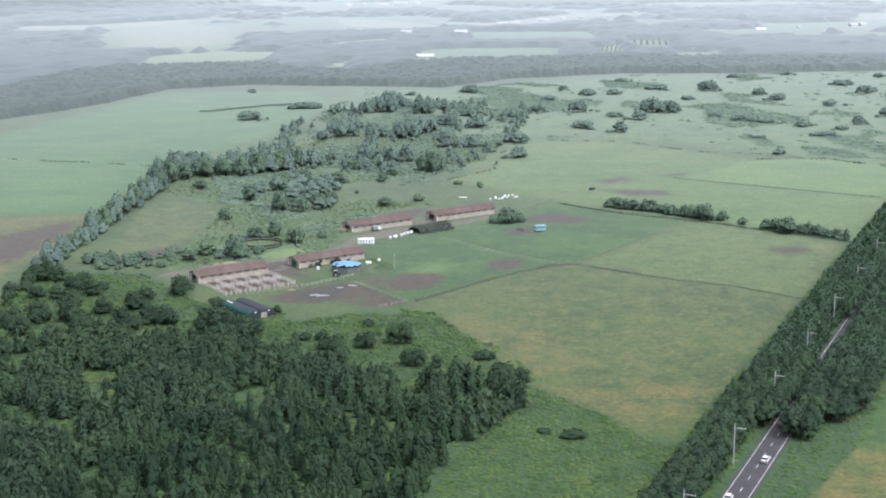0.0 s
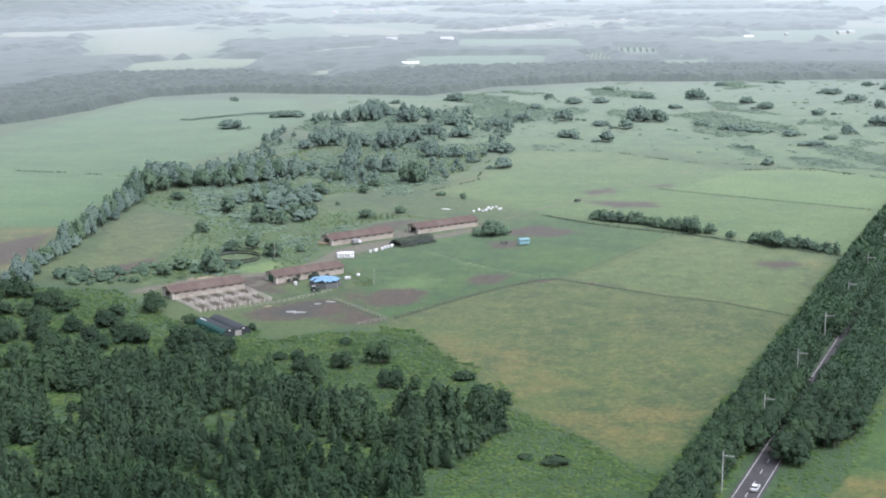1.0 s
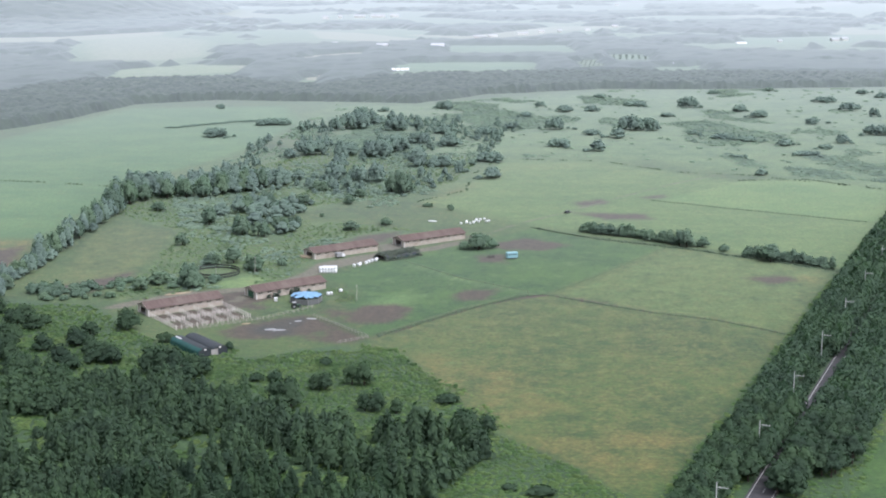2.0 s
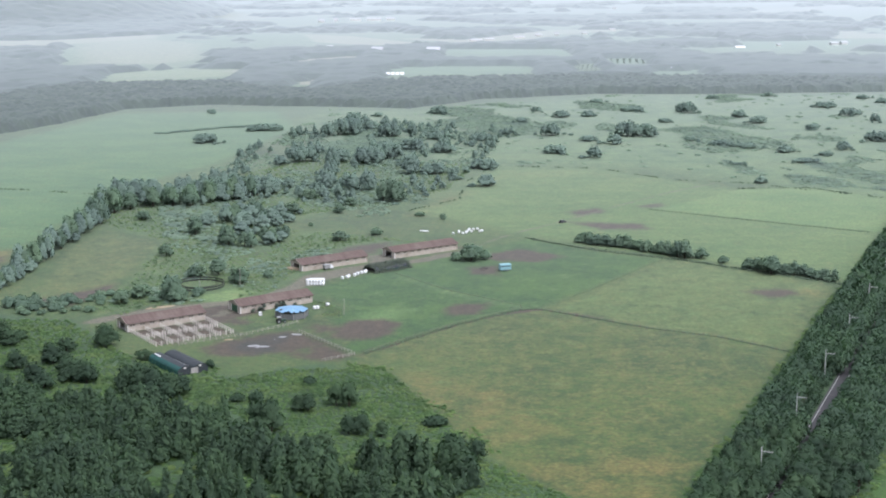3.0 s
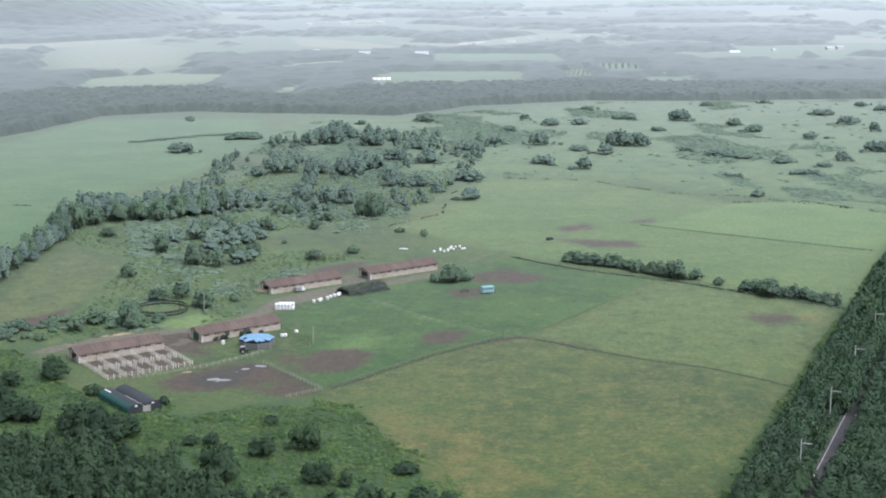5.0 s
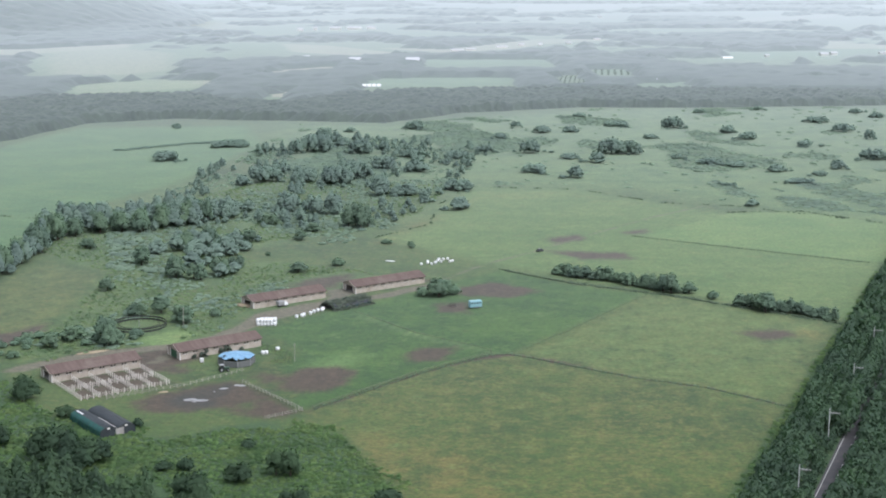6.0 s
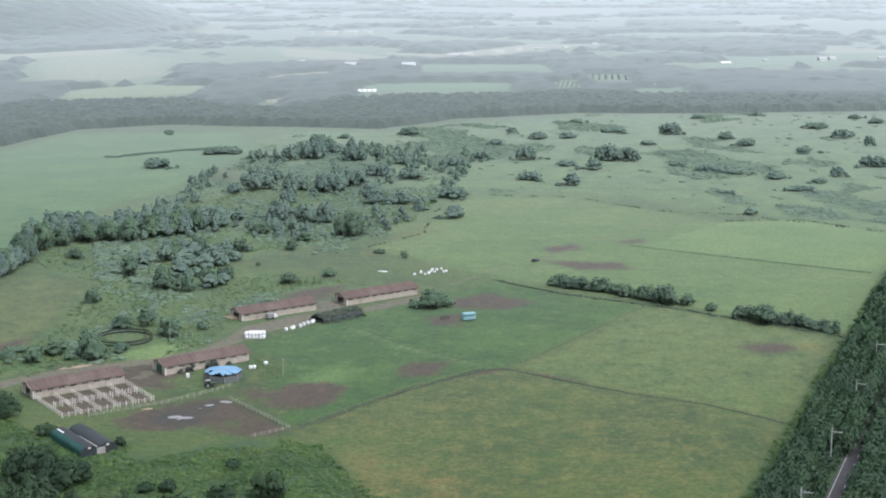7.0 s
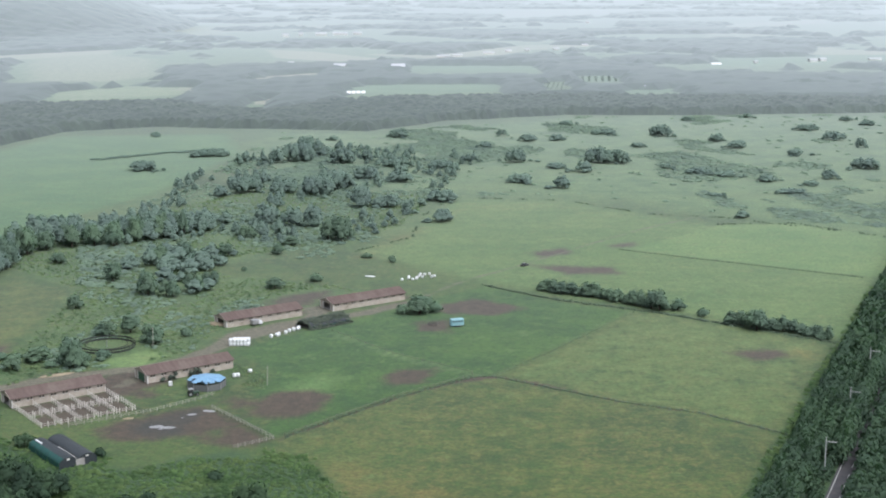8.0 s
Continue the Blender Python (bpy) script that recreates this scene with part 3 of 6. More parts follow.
part("centre_line", dash, ROAD_PAINT, road, "dashed white centre line")

# ---------------------------------------------------------------- foliage
def leaf_quads(rng, spots, normals, size, squash, up, upright=False):
    """Small bent leaf clumps at the spots, facing about the normals: vertices, faces and shading normals."""
    n = len(spots)
    nrm = normals + rng.normal(0, 0.32, (n, 3))
    nrm /= np.linalg.norm(nrm, axis=1, keepdims=True)
    side = np.cross(nrm, rng.normal(0, 0.3, (n, 3)) + (0, 0, 1) if upright else rng.normal(0, 1, (n, 3)))
    side /= np.linalg.norm(side, axis=1, keepdims=True) + 1e-9
    other = np.cross(nrm, side)
    s = (size * rng.uniform(0.6, 1.35, n))[:, None]
    a, b = side * s, other * s * squash
    v = np.stack([spots - a - b * 0.4, spots + b * -1.0 + a * 0.3, spots + a + b * 0.4, spots + b + nrm * s * 0.25 - a * 0.2], 1)
    shade = normals * (1 - up) + np.array([0, 0, up])
    shade /= np.linalg.norm(shade, axis=1, keepdims=True) + 1e-9
    faces = np.arange(n * 4).reshape(n, 4)
    return v.reshape(-1, 3), faces, np.repeat(shade, 4, 0)


def bough(centre, radii, rng, up, n=6):
    """A closed, uneven bough behind the leaf clumps."""
    v = []
    for lat in (-0.8, -0.1, 0.6):
        c = math.sqrt(1 - lat * lat)
        v += [(c * math.cos(2 * math.pi * (j + lat) / n), c * math.sin(2 * math.pi * (j + lat) / n), lat) for j in range(n)]
    v = np.array(v + [(0, 0, 1)])
    f = [(m * n + j, m * n + (j + 1) % n, (m + 1) * n + (j + 1) % n, (m + 1) * n + j) for m in range(2) for j in range(n)]
    f += [(2 * n + j, 2 * n + j + 1, 2 * n + (j + 2) % n, 3 * n) for j in (0, 2, 4)]
    shade = v * (1 - up) + np.array([0, 0, up])
    place = v * radii * rng.uniform(0.88, 1.1, (len(v), 1)) + centre
    place[:, 2] = np.maximum(place[:, 2], 0.02)
    return place, np.array(f), shade / np.linalg.norm(shade, axis=1, keepdims=True)


def broad_crown(seed, count=820, radius=3.0, height=6.0, size=0.29, up=0.6, core=0.74, fuzz=0.09):
    """A rounded crown of leaf clumps over seven to nine boughs."""
    rng = np.random.default_rng(seed)
    blobs = [(np.array([0, 0, height * 0.66]), np.array([radius * 0.62, radius * 0.62, height * 0.33]))]
    k = int(rng.integers(6, 9))
    for i in range(k):
        a = 2 * math.pi * (i + rng.uniform(-0.3, 0.3)) / k
        d = radius * rng.uniform(0.4, 0.62)
        blobs.append((np.array([d * math.cos(a), d * math.sin(a), height * rng.uniform(0.26, 0.6)]), np.array([1, 1, 0.85]) * radius * rng.uniform(0.36, 0.52)))
    spots, normals = [], []
    for n, (c, r) in enumerate(blobs):
        m = int(count * (0.3 if n == 0 else 0.7 / k))
        d = rng.normal(0, 1, (m, 3))
        d /= np.linalg.norm(d, axis=1, keepdims=True)
        spots.append(c + d * r * rng.uniform(0.98 - fuzz, 0.98 + fuzz, (m, 1)))
        normals.append(d)
    spots, normals = np.concatenate(spots), np.concatenate(normals)
    keep = spots[:, 2] > 0.25
    v, f, n = leaf_quads(rng, spots[keep], normals[keep], size, 0.75, up)
    vs, fs, ns, k = [v], [f], [n], len(v)
    for c, r in blobs if core else ():
        v, f, n = bough(c, r * core, rng, up)
        vs.append(v)
        fs.append(f + k)
        ns.append(n)
        k += len(v)
    return np.concatenate(vs), np.concatenate(fs), np.concatenate(ns)


def conifer_crown(seed, count=520, radius=1.75, height=9.0, size=0.2):
    """A slender, ragged cone of drooping sprays."""
    rng = np.random.default_rng(seed)
    h = 1 - np.sqrt(rng.uniform(0.0, 1.0, count))
    a = rng.uniform(0, 2 * math.pi, count)
    wave = 1 + 0.22 * np.sin(a * 3 + seed) + 0.16 * np.sin(h * 34 + a)
    r = radius * (1 - h) ** 0.62 * wave * rng.uniform(0.45, 1.05, count)
    spots = np.stack([r * np.cos(a), r * np.sin(a), height * (0.1 + 0.9 * h)], 1)
    normals = np.stack([np.cos(a) * 0.85, np.sin(a) * 0.85, np.full(count, 0.5)], 1)
    v, f, n = leaf_quads(rng, spots, normals, size, 2.5, 0.5, True)
    ring = []
    for z, k in ((0.08, 0.62), (0.3, 0.56), (0.55, 0.4), (0.8, 0.2), (0.97, 0.03)):
        ring += [(radius * k * w * math.cos(q), radius * k * w * math.sin(q), height * z) for q, w in ((2 * math.pi * j / 7 + 3 * z, rng.uniform(0.8, 1.2)) for j in range(7))]
    core = np.array([(i * 7 + j, i * 7 + (j + 1) % 7, i * 7 + 7 + (j + 1) % 7, i * 7 + 7 + j) for i in range(4) for j in range(7)])
    ring = np.array(ring)
    out = ring * (1, 1, 0) / (np.hypot(ring[:, :1], ring[:, 1:2]) + 1e-6) * 0.55 + np.array([0, 0, 0.7])
    out /= np.linalg.norm(out, axis=1, keepdims=True)
    return np.concatenate([v, ring]), np.concatenate([f, core + len(v)]), np.concatenate([n, out])


def shrub_crown(seed, count=12, radius=1.0, height=1.0, size=0.4, up=0.85, lift=0.7):
    """A low shrub: leaf clumps over one uneven dome."""
    rng = np.random.default_rng(seed)
    d = rng.normal(0, 1, (count, 3))
    d[:, 2] = np.abs(d[:, 2])
    d /= np.linalg.norm(d, axis=1, keepdims=True)
    lump = 1 + 0.25 * np.sin(3 * np.arctan2(d[:, 1], d[:, 0]) + seed)
    spots = d * np.array([radius, radius, height]) * (rng.uniform(0.75, 1.0, count) * lump)[:, None]
    v, f, n = leaf_quads(rng, spots, d * 0.55 + np.array([0, 0, lift]), size, 0.8, up)
    w, g, m = bough(np.array([0, 0, 0.1 * height]), np.array([radius * 0.82, radius * 0.82, height * 0.78]), rng, up)
    return np.concatenate([v, w]), np.concatenate([f, g + len(v)]), np.concatenate([n, m])


def canopy(name, x0, x1, y0, y1, step, spacing, high, wanted, label, seed, base=None, material=None, category="woodland", relief=0.012):
    """A far wood as one closed roof of tree tops; wanted(x, y) tells from 0 to 1 where it stands."""
    rng = np.random.default_rng(seed)
    xs, ys = np.arange(x0, x1, step), np.arange(y0, y1, step)
    gx, gy = np.meshgrid(xs, ys)
    nx, ny = len(xs), len(ys)
    top = np.full((ny, nx), 0.45)
    tx, ty = np.meshgrid(np.arange(x0, x1, spacing), np.arange(y0, y1, spacing))
    tx = tx.ravel() + rng.uniform(-0.5, 0.5, tx.size) * spacing
    ty = ty.ravel() + rng.uniform(-0.5, 0.5, ty.size) * spacing
    tall, wide = rng.uniform(0.78, 1.08, tx.size), spacing * rng.uniform(0.6, 1.0, tx.size)
    ci, cj = np.round((tx - x0) / step).astype(int), np.round((ty - y0) / step).astype(int)
    reach = int(math.ceil(spacing / step))
    for di in range(-reach, reach + 1):
        for dj in range(-reach, reach + 1):
            i, j = np.clip(ci + di, 0, nx - 1), np.clip(cj + dj, 0, ny - 1)
            d2 = ((xs[i] - tx) ** 2 + (ys[j] - ty) ** 2) / wide**2
            np.maximum.at(top, (j, i), tall * np.sqrt(np.clip(1 - 0.75 * d2, 0.1, 1)))
    mask = wanted(gx.ravel(), gy.ravel()).reshape(ny, nx)
    land = (base(gx.ravel(), gy.ravel()).reshape(ny, nx) if base else np.zeros((ny, nx)))
    z = high * top * np.clip((mask - 0.5) * 8, 0, 1) - 0.4
    z[0], z[-1], z[:, 0], z[:, -1] = -0.4, -0.4, -0.4, -0.4
    material = material or FAR_LEAF
    jx, jy = rng.uniform(-0.3, 0.3, (ny, nx)) * step, rng.uniform(-0.3, 0.3, (ny, nx)) * step
    sy, sx = np.gradient(z, step)
    ly, lx = np.gradient(land, step)
    # near-upright normals keep the gloss even like haze; the hill's slope thins it
    nrm = np.stack([-sx * relief - lx * 0.06, -sy * relief - ly * 0.06, np.ones_like(sx)], -1).reshape(-1, 3)
    nrm /= np.linalg.norm(nrm, axis=1, keepdims=True)
    v = np.stack([gx + jx, gy + jy, z + land], -1).reshape(-1, 3)
    i = (np.arange(ny - 1)[:, None] * nx + np.arange(nx - 1)).ravel()
    f = np.stack([i, i + 1, i + nx + 1, i + nx], 1)
    f = f[(z.ravel()[f] > 0).any(1)]
    used, back = np.unique(f, return_inverse=True)
    return structure(name, leaf_mesh(name, (v[used], back.reshape(-1, 4), nrm[used]), material), material, label, category, kind="stuff")


def leaf_mesh(name, data, material):
    v, f, n = data
    me = bpy.data.meshes.new(name)
    me.from_pydata(v.tolist(), [], f.tolist())
    me.polygons.foreach_set("use_smooth", [True] * len(me.polygons))
    me.materials.append(material)
    me.normals_split_custom_set_from_vertices(n.tolist())
    return me


def joined(name, shapes, places, material, label, category):
    """Many plants in one mesh: places are rows of x, y, z, turn, width and height factors, and a shape's number."""
    vs, fs, ns, k = [], [], [], 0
    for x, y, z, turn, w, h, which in places:
        v, f, n = shapes[which % len(shapes)]
        c, s = math.cos(turn), math.sin(turn)
        rot = np.array([[c, s, 0], [-s, c, 0], [0, 0, 1]])
        vs.append((v * (w, w, h)) @ rot + (x, y, z))
        ns.append(n @ rot)
        fs.append(f + k)
        k += len(v)
    return structure(name, leaf_mesh(name, (np.concatenate(vs), np.concatenate(fs), np.concatenate(ns)), material), material, label, category, kind="stuff")


def trunk_geo(rng, height, reach, base):
    """A tapered trunk, slightly bent, with five limbs."""
    g = Geo()
    bend = [Vector((0, 0, -0.2)), Vector((rng.uniform(-0.15, 0.15), rng.uniform(-0.15, 0.15), height * 0.4)), Vector((rng.uniform(-0.3, 0.3), rng.uniform(-0.3, 0.3), height * 0.8))]
    g.tube(bend[0], bend[1], base, base * 0.7, 6).tube(bend[1], bend[2], base * 0.7, base * 0.25, 6)
    for i in range(5):
        a = i * 1.26 + rng.uniform(-0.3, 0.3)
        p = bend[1].lerp(bend[2], 0.18 * i)
        g.tube(p, p + Vector((math.cos(a) * reach, math.sin(a) * reach, height * 0.14)), base * 0.35, base * 0.1, 4)
    return g


def tree_prototypes(name, crown, material, count, height, reach, base, label, category, group):
    """A few trees of one kind, each a trunk and a crown, to be copied about."""
    rng = random.Random(count * 7 + len(name))
    out = []
    for i in range(count):
        t = thing(name, Matrix.Identity(4), label, category, group)
        part("trunk", trunk_geo(rng, height, reach, base), BARK, t)
        part("crown", leaf_mesh("crown", crown(i + 1), material), material, t)
        out.append(t)
    return out


class Planter:
    """Puts trees of one kind at places: the prototypes first, then copies."""

    def __init__(self, prototypes, radius, height):
        self.stock, self.fresh, self.radius, self.height = prototypes, list(prototypes), radius, height
        self.rng = random.Random(len(prototypes))

    def plant(self, x, y, radius, height, z=0.0, label=""):
        m = at(x, y, z, self.rng.uniform(0, 360), radius / self.radius, radius / self.radius, height / self.height)
        if self.fresh:
            t = self.fresh.pop()
            t.matrix_basis = m
        else:
            src = self.rng.choice(self.stock)
            keep = src.matrix_basis.copy()
            src.matrix_basis = Matrix.Identity(4)
            t = copy_thing(src, m)
            src.matrix_basis = keep
        if label:
            t["label"] = label
        return t


rnd = random.Random(11)
BROAD = [broad_crown(s, 360, size=0.4) for s in range(1, 7)]
SPARSE = [broad_crown(s, 230, size=0.42, core=0) for s in range(1, 7)]
FULL = [broad_crown(s, 170, size=0.36, up=0.9, core=0.86, fuzz=0.14) for s in range(1, 9)]
CONE = [conifer_crown(s, 290, size=0.235) for s in range(1, 7)]
broad_trees = Planter(tree_prototypes("broadleaf_tree", lambda s: broad_crown(s, 520, size=0.3, fuzz=0.14), LEAF, 7, 6.0, 1.6, 0.2, "dark green broadleaf tree with a dense rounded crown", "tree", "trees on the pasture"), 3.0, 6.0)
belt_trees = Planter(tree_prototypes("roadside_tree", lambda s: broad_crown(s + 40, 430, 3.0, 7.5, 0.31), LEAF, 7, 7.5, 1.5, 0.22, "dark green tree in the belt beside the road", "tree", "trees along the road"), 3.0, 7.5)
conifers = Planter(tree_prototypes("conifer", conifer_crown, NEEDLE, 7, 9.0, 0.8, 0.17, "slender green conifer in a dense wood", "tree", "trees of the wood"), 1.75, 9.0)
bushes = Planter(tree_prototypes("bush", lambda s: broad_crown(s + 80, 240, 2.2, 2.4, 0.28), LEAF, 5, 2.2, 0.9, 0.09, "low dark green bush in rough grass", "bush", "bushes in the grass"), 2.2, 2.4)


# trees and bushes past y = 590, their leaves paled for haze
field_trees = Planter(tree_prototypes("broadleaf_tree", lambda s: broad_crown(s + 20, 340, size=0.31, up=0.8, core=0.86, fuzz=0.12), HAZED_FIELD_LEAF, 6, 6.0, 1.6, 0.2, "green broadleaf tree with a rounded crown beside pasture", "tree", "trees on the pasture"), 3.0, 6.0)
field_bushes = Planter(tree_prototypes("bush", lambda s: broad_crown(s + 90, 170, 2.2, 2.4, 0.28, 0.72, 0.8, 0.16), HAZED_FIELD_LEAF, 5, 2.2, 0.9, 0.09, "soft green bush at the edge of pasture", "bush", "bushes in the grass"), 2.2, 2.4)
thicket = []


def clump(x, y, r, h):
    """A tree of that radius and height; a wide one is a clump of several."""
    if h < 4.5 and y < 860:
        n = max(1, round((r / 3.0) ** 1.4))
        for i in range(n):
            a, d = 2.4 * i + rnd.uniform(-0.3, 0.3), r * 0.72 * math.sqrt((i + 0.2) / n) if n > 1 else 0
            rr = min(r, 3.2) if n > 1 else r
            (bushes if y < 590 else field_bushes).plant(x + d * math.cos(a), y + d * math.sin(a) * 0.7, rr * rnd.uniform(0.85, 1.15), h * rnd.uniform(0.8, 1.1))
        return
    n = max(1, round((r / 3.6) ** 1.7))
    for i in range(n):
        a, d = 2.4 * i + rnd.uniform(-0.4, 0.4), r * 0.68 * math.sqrt((i + 0.15) / n) if n > 1 else 0
        rr = r if n == 1 else min(4.2, r * 0.6)
        high = h * (1 - 0.3 * (d / r) ** 2) * rnd.uniform(0.86, 1.04)
        px, py, rr = x + d * math.cos(a), y + d * math.sin(a) * 0.75, rr * rnd.uniform(0.88, 1.12)
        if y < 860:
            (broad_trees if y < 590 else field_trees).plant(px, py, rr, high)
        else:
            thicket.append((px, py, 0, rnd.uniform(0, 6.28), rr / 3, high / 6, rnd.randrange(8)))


# bushes and trees: x, y, radius, height
NEAR = [(-82, 494, 9.9, 10.6), (-73, 489, 7.9, 8.6), (-39, 458, 6.9, 10.4), (-29, 475, 5.3, 6.5), (-17, 480, 6.0, 8.4), (-12, 454, 5.5, 7.1), (-5, 452, 2.4, 5.0), (-21, 442, 3.2, 5.6), (16, 426, 7.3, 11.4), (11, 462, 3.7, 3.6), (22, 432, 3.5, 7.7), (-105, 510, 6.4, 7.6), (-106, 550, 6.2, 9.0), (-118, 542, 4.3, 5.3), (-130, 521, 4.2, 7.1), (-139, 511, 6.2, 8.0), (-151, 511, 7.2, 8.0), (-130, 492, 5.9, 7.7), (-113, 478, 6.7, 9.3), (-165, 575, 5.2, 8.9), (-149, 556, 5.6, 7.6), (-152, 492, 5.9, 7.7), (-169, 533, 2.1, 7.3)]
NEARLOW = [(-150, 607, 9.6, 4.2), (-45, 485, 2.9, 3.8), (-30, 503, 2.2, 2.8), (-51, 485, 2.5, 2.7), (-89, 532, 3.7, 3.7), (-65, 522, 2.1, 2.9), (34, 386, 3.9, 2.1), (26, 390, 2.4, 1.2)]
LANE_TREES = [(-111, 699, 4.1, 6.2), (-90, 656, 5.3, 6.5), (-82, 661, 4.3, 7.9), (-71, 646, 6.2, 8.4), (-60, 655, 2.5, 3.7), (-93, 615, 6.2, 11.0), (-108, 621, 4.5, 5.4), (-113, 610, 3.9, 5.6), (-106, 751, 6.2, 9.6), (-87, 725, 7.1, 10.3), (-76, 719, 5.9, 9.1), (-67, 729, 6.0, 9.3), (-92, 787, 6.5, 8.8), (-81, 793, 6.6, 10.2), (-62, 744, 4.9, 5.9), (-63, 803, 5.3, 6.7), (-39, 807, 4.0, 5.2), (-34, 829, 4.4, 5.4), (-17, 748, 3.7, 3.4), (-34, 734, 4.3, 4.7), (16, 787, 2.1, 3.1), (4, 798, 2.9, 2.1), (-51, 770, 1.8, 2.0)]
GROVE = [(-164, 801, 6.6, 15.4), (-158, 807, 6.7, 14.3), (-152, 820, 6.8, 10.6), (-142, 827, 6.9, 12.0), (-132, 830, 6.9, 12.1), (-121, 830, 6.9, 13.4), (-112, 841, 7.0, 13.6), (-101, 848, 7.1, 13.7), (-92, 855, 5.7, 13.9), (-85, 869, 4.4, 8.5), (-151, 879, 7.4, 7.1), (-80, 892, 4.5, 5.8), (-138, 786, 5.2, 6.3), (-73, 884, 4.5, 7.2)]
ROWLEFT = [(-170, 639, 5.1, 7.4), (-169, 670, 5.3, 10.3), (-165, 697, 5.5, 12.1), (-163, 734, 6.5, 13.5), (-161, 775, 7.6, 16.3), (-159, 810, 8.0, 13.9), (-170, 594, 4.7, 8.1), (-169, 613, 4.4, 6.6), (-168, 650, 4.7, 8.0), (-167, 683, 5.4, 10.5), (-164, 715, 5.7, 11.5), (-162, 753, 6.7, 13.8)]
MID = [(-11, 841, 9.3, 14.2), (-26, 878, 7.4, 12.9), (-36, 878, 6.6, 11.5), (-50, 887, 9.0, 11.0), (-57, 846, 5.7, 6.9), (-3, 939, 8.0, 13.9), (13, 939, 9.6, 8.7), (23, 917, 3.1, 7.6), (-30, 982, 15.0, 12.3), (-18, 999, 10.2, 13.2), (-51, 989, 10.1, 9.2), (-75, 991, 13.5, 10.5), (-87, 976, 6.7, 7.1), (-2, 1043, 9.0, 9.7), (19, 1032, 10.6, 7.6), (46, 1092, 10.4, 6.6), (15, 1098, 11.4, 5.9), (-4, 1117, 5.8, 10.5), (-21, 1115, 10.6, 11.2), (-37, 1152, 8.0, 7.8), (-51, 1126, 16.0, 14.0), (-66, 1118, 6.8, 11.0), (-48, 1180, 12.3, 11.0)]
MID2 = [(-77, 1129, 2.0, 8.4), (-83, 1128, 1.6, 6.8), (-89, 1137, 2.0, 5.4), (-114, 1150, 13.9, 5.4), (-126, 1144, 4.0, 4.6), (-151, 1082, 12.2, 7.2), (-173, 1263, 5.3, 4.3), (-33, 1238, 4.3, 4.2), (17, 1258, 8.8, 7.7), (42, 893, 7.6, 7.6), (44, 959, 11.7, 7.6)]
FAR = [(206, 901, 3.7, 5.4), (118, 1006, 6.6, 8.1), (94, 1028, 9.9, 6.2), (68, 1116, 5.8, 7.5), (99, 1119, 9.7, 10.5), (123, 1090, 7.6, 4.4), (140, 1072, 7.4, 7.9), (155, 1114, 11.6, 12.0), (168, 1114, 11.6, 10.5), (224, 1266, 10.0, 10.4), (262, 1233, 7.8, 6.7), (270, 1194, 9.2, 6.5), (252, 1032, 7.1, 5.2), (295, 1044, 6.9, 7.0), (363, 1195, 5.5, 8.2), (356, 1241, 10.1, 7.6), (331, 1086, 10.6, 8.1), (302, 1153, 8.1, 5.5), (351, 1304, 11.5, 5.4), (414, 1342, 9.5, 4.6), (139, 1240, 8.7, 5.1), (116, 1233, 7.8, 6.7), (99, 1267, 5.8, 6.1)]
FAR2 = [(180, 1279, 13.5, 4.4), (324, 1396, 6.0, 4.8), (276, 1016, 7.0, 3.4), (207, 972, 5.0, 2.6), (253, 986, 10.2, 3.3), (197, 1088, 5.7, 4.4), (215, 1066, 11.1, 4.3), (231, 1053, 9.1, 4.2), (196, 1199, 6.3, 4.1), (82, 1199, 6.3, 4.9), (267, 1373, 5.9, 4.3), (405, 1375, 7.3, 4.7), (159, 1345, 7.1, 3.7)]
HEDGE = [(84, 727, 5.4, 5.8), (91, 722, 5.9, 5.8), (100, 717, 5.9, 6.4), (109, 711, 5.3, 5.7), (117, 702, 5.7, 7.8), (124, 695, 6.3, 8.4), (132, 693, 3.4, 4.9), (140, 683, 3.4, 3.0), (151, 669, 5.4, 6.3), (157, 663, 6.5, 8.8), (165, 660, 5.4, 6.2), (174, 655, 4.3, 2.9), (178, 648, 3.2, 2.0), (27, 690, 7.8, 7.6), (21, 689, 3.4, 4.4), (34, 691, 2.8, 4.4)]

for group in (NEAR, NEARLOW, LANE_TREES, GROVE, ROWLEFT, MID, MID2, FAR, FAR2, HEDGE):
    for x, y, r, h in group:
        clump(x, y, r, h)


def scatter(poly, step, seed, jitter=0.42):
    """Jittered points of a grid inside a polygon."""
    rng = np.random.default_rng(seed)
    p = np.array(poly, float)
    gx, gy = np.meshgrid(np.arange(p[:, 0].min(), p[:, 0].max(), step), np.arange(p[:, 1].min(), p[:, 1].max(), step))
    x = gx.ravel() + rng.uniform(-jitter, jitter, gx.size) * step
    y = gy.ravel() + rng.uniform(-jitter, jitter, gx.size) * step
    hit, _ = inside(poly, x, y)
    return x[hit], y[hit], rng


for n, poly in enumerate(GROVES):
    gx, gy, grng = scatter(poly, (6.4, 9.5)[n], 50 + n)
    for a, b in zip(gx, gy):
        wave = noise.noise(Vector((a * 0.045, b * 0.03, n)))
        if wave < (-0.25, 0.02)[n]:
            continue
        k = grng.uniform(0.75, 1.2) * (0.95 + 0.55 * wave)
        thicket.append((a, b, 0, grng.uniform(0, 6.28), 1.3 * k, (1.65, 1.15)[n] * k * grng.uniform(0.75, 1.2), int(grng.integers(8))))
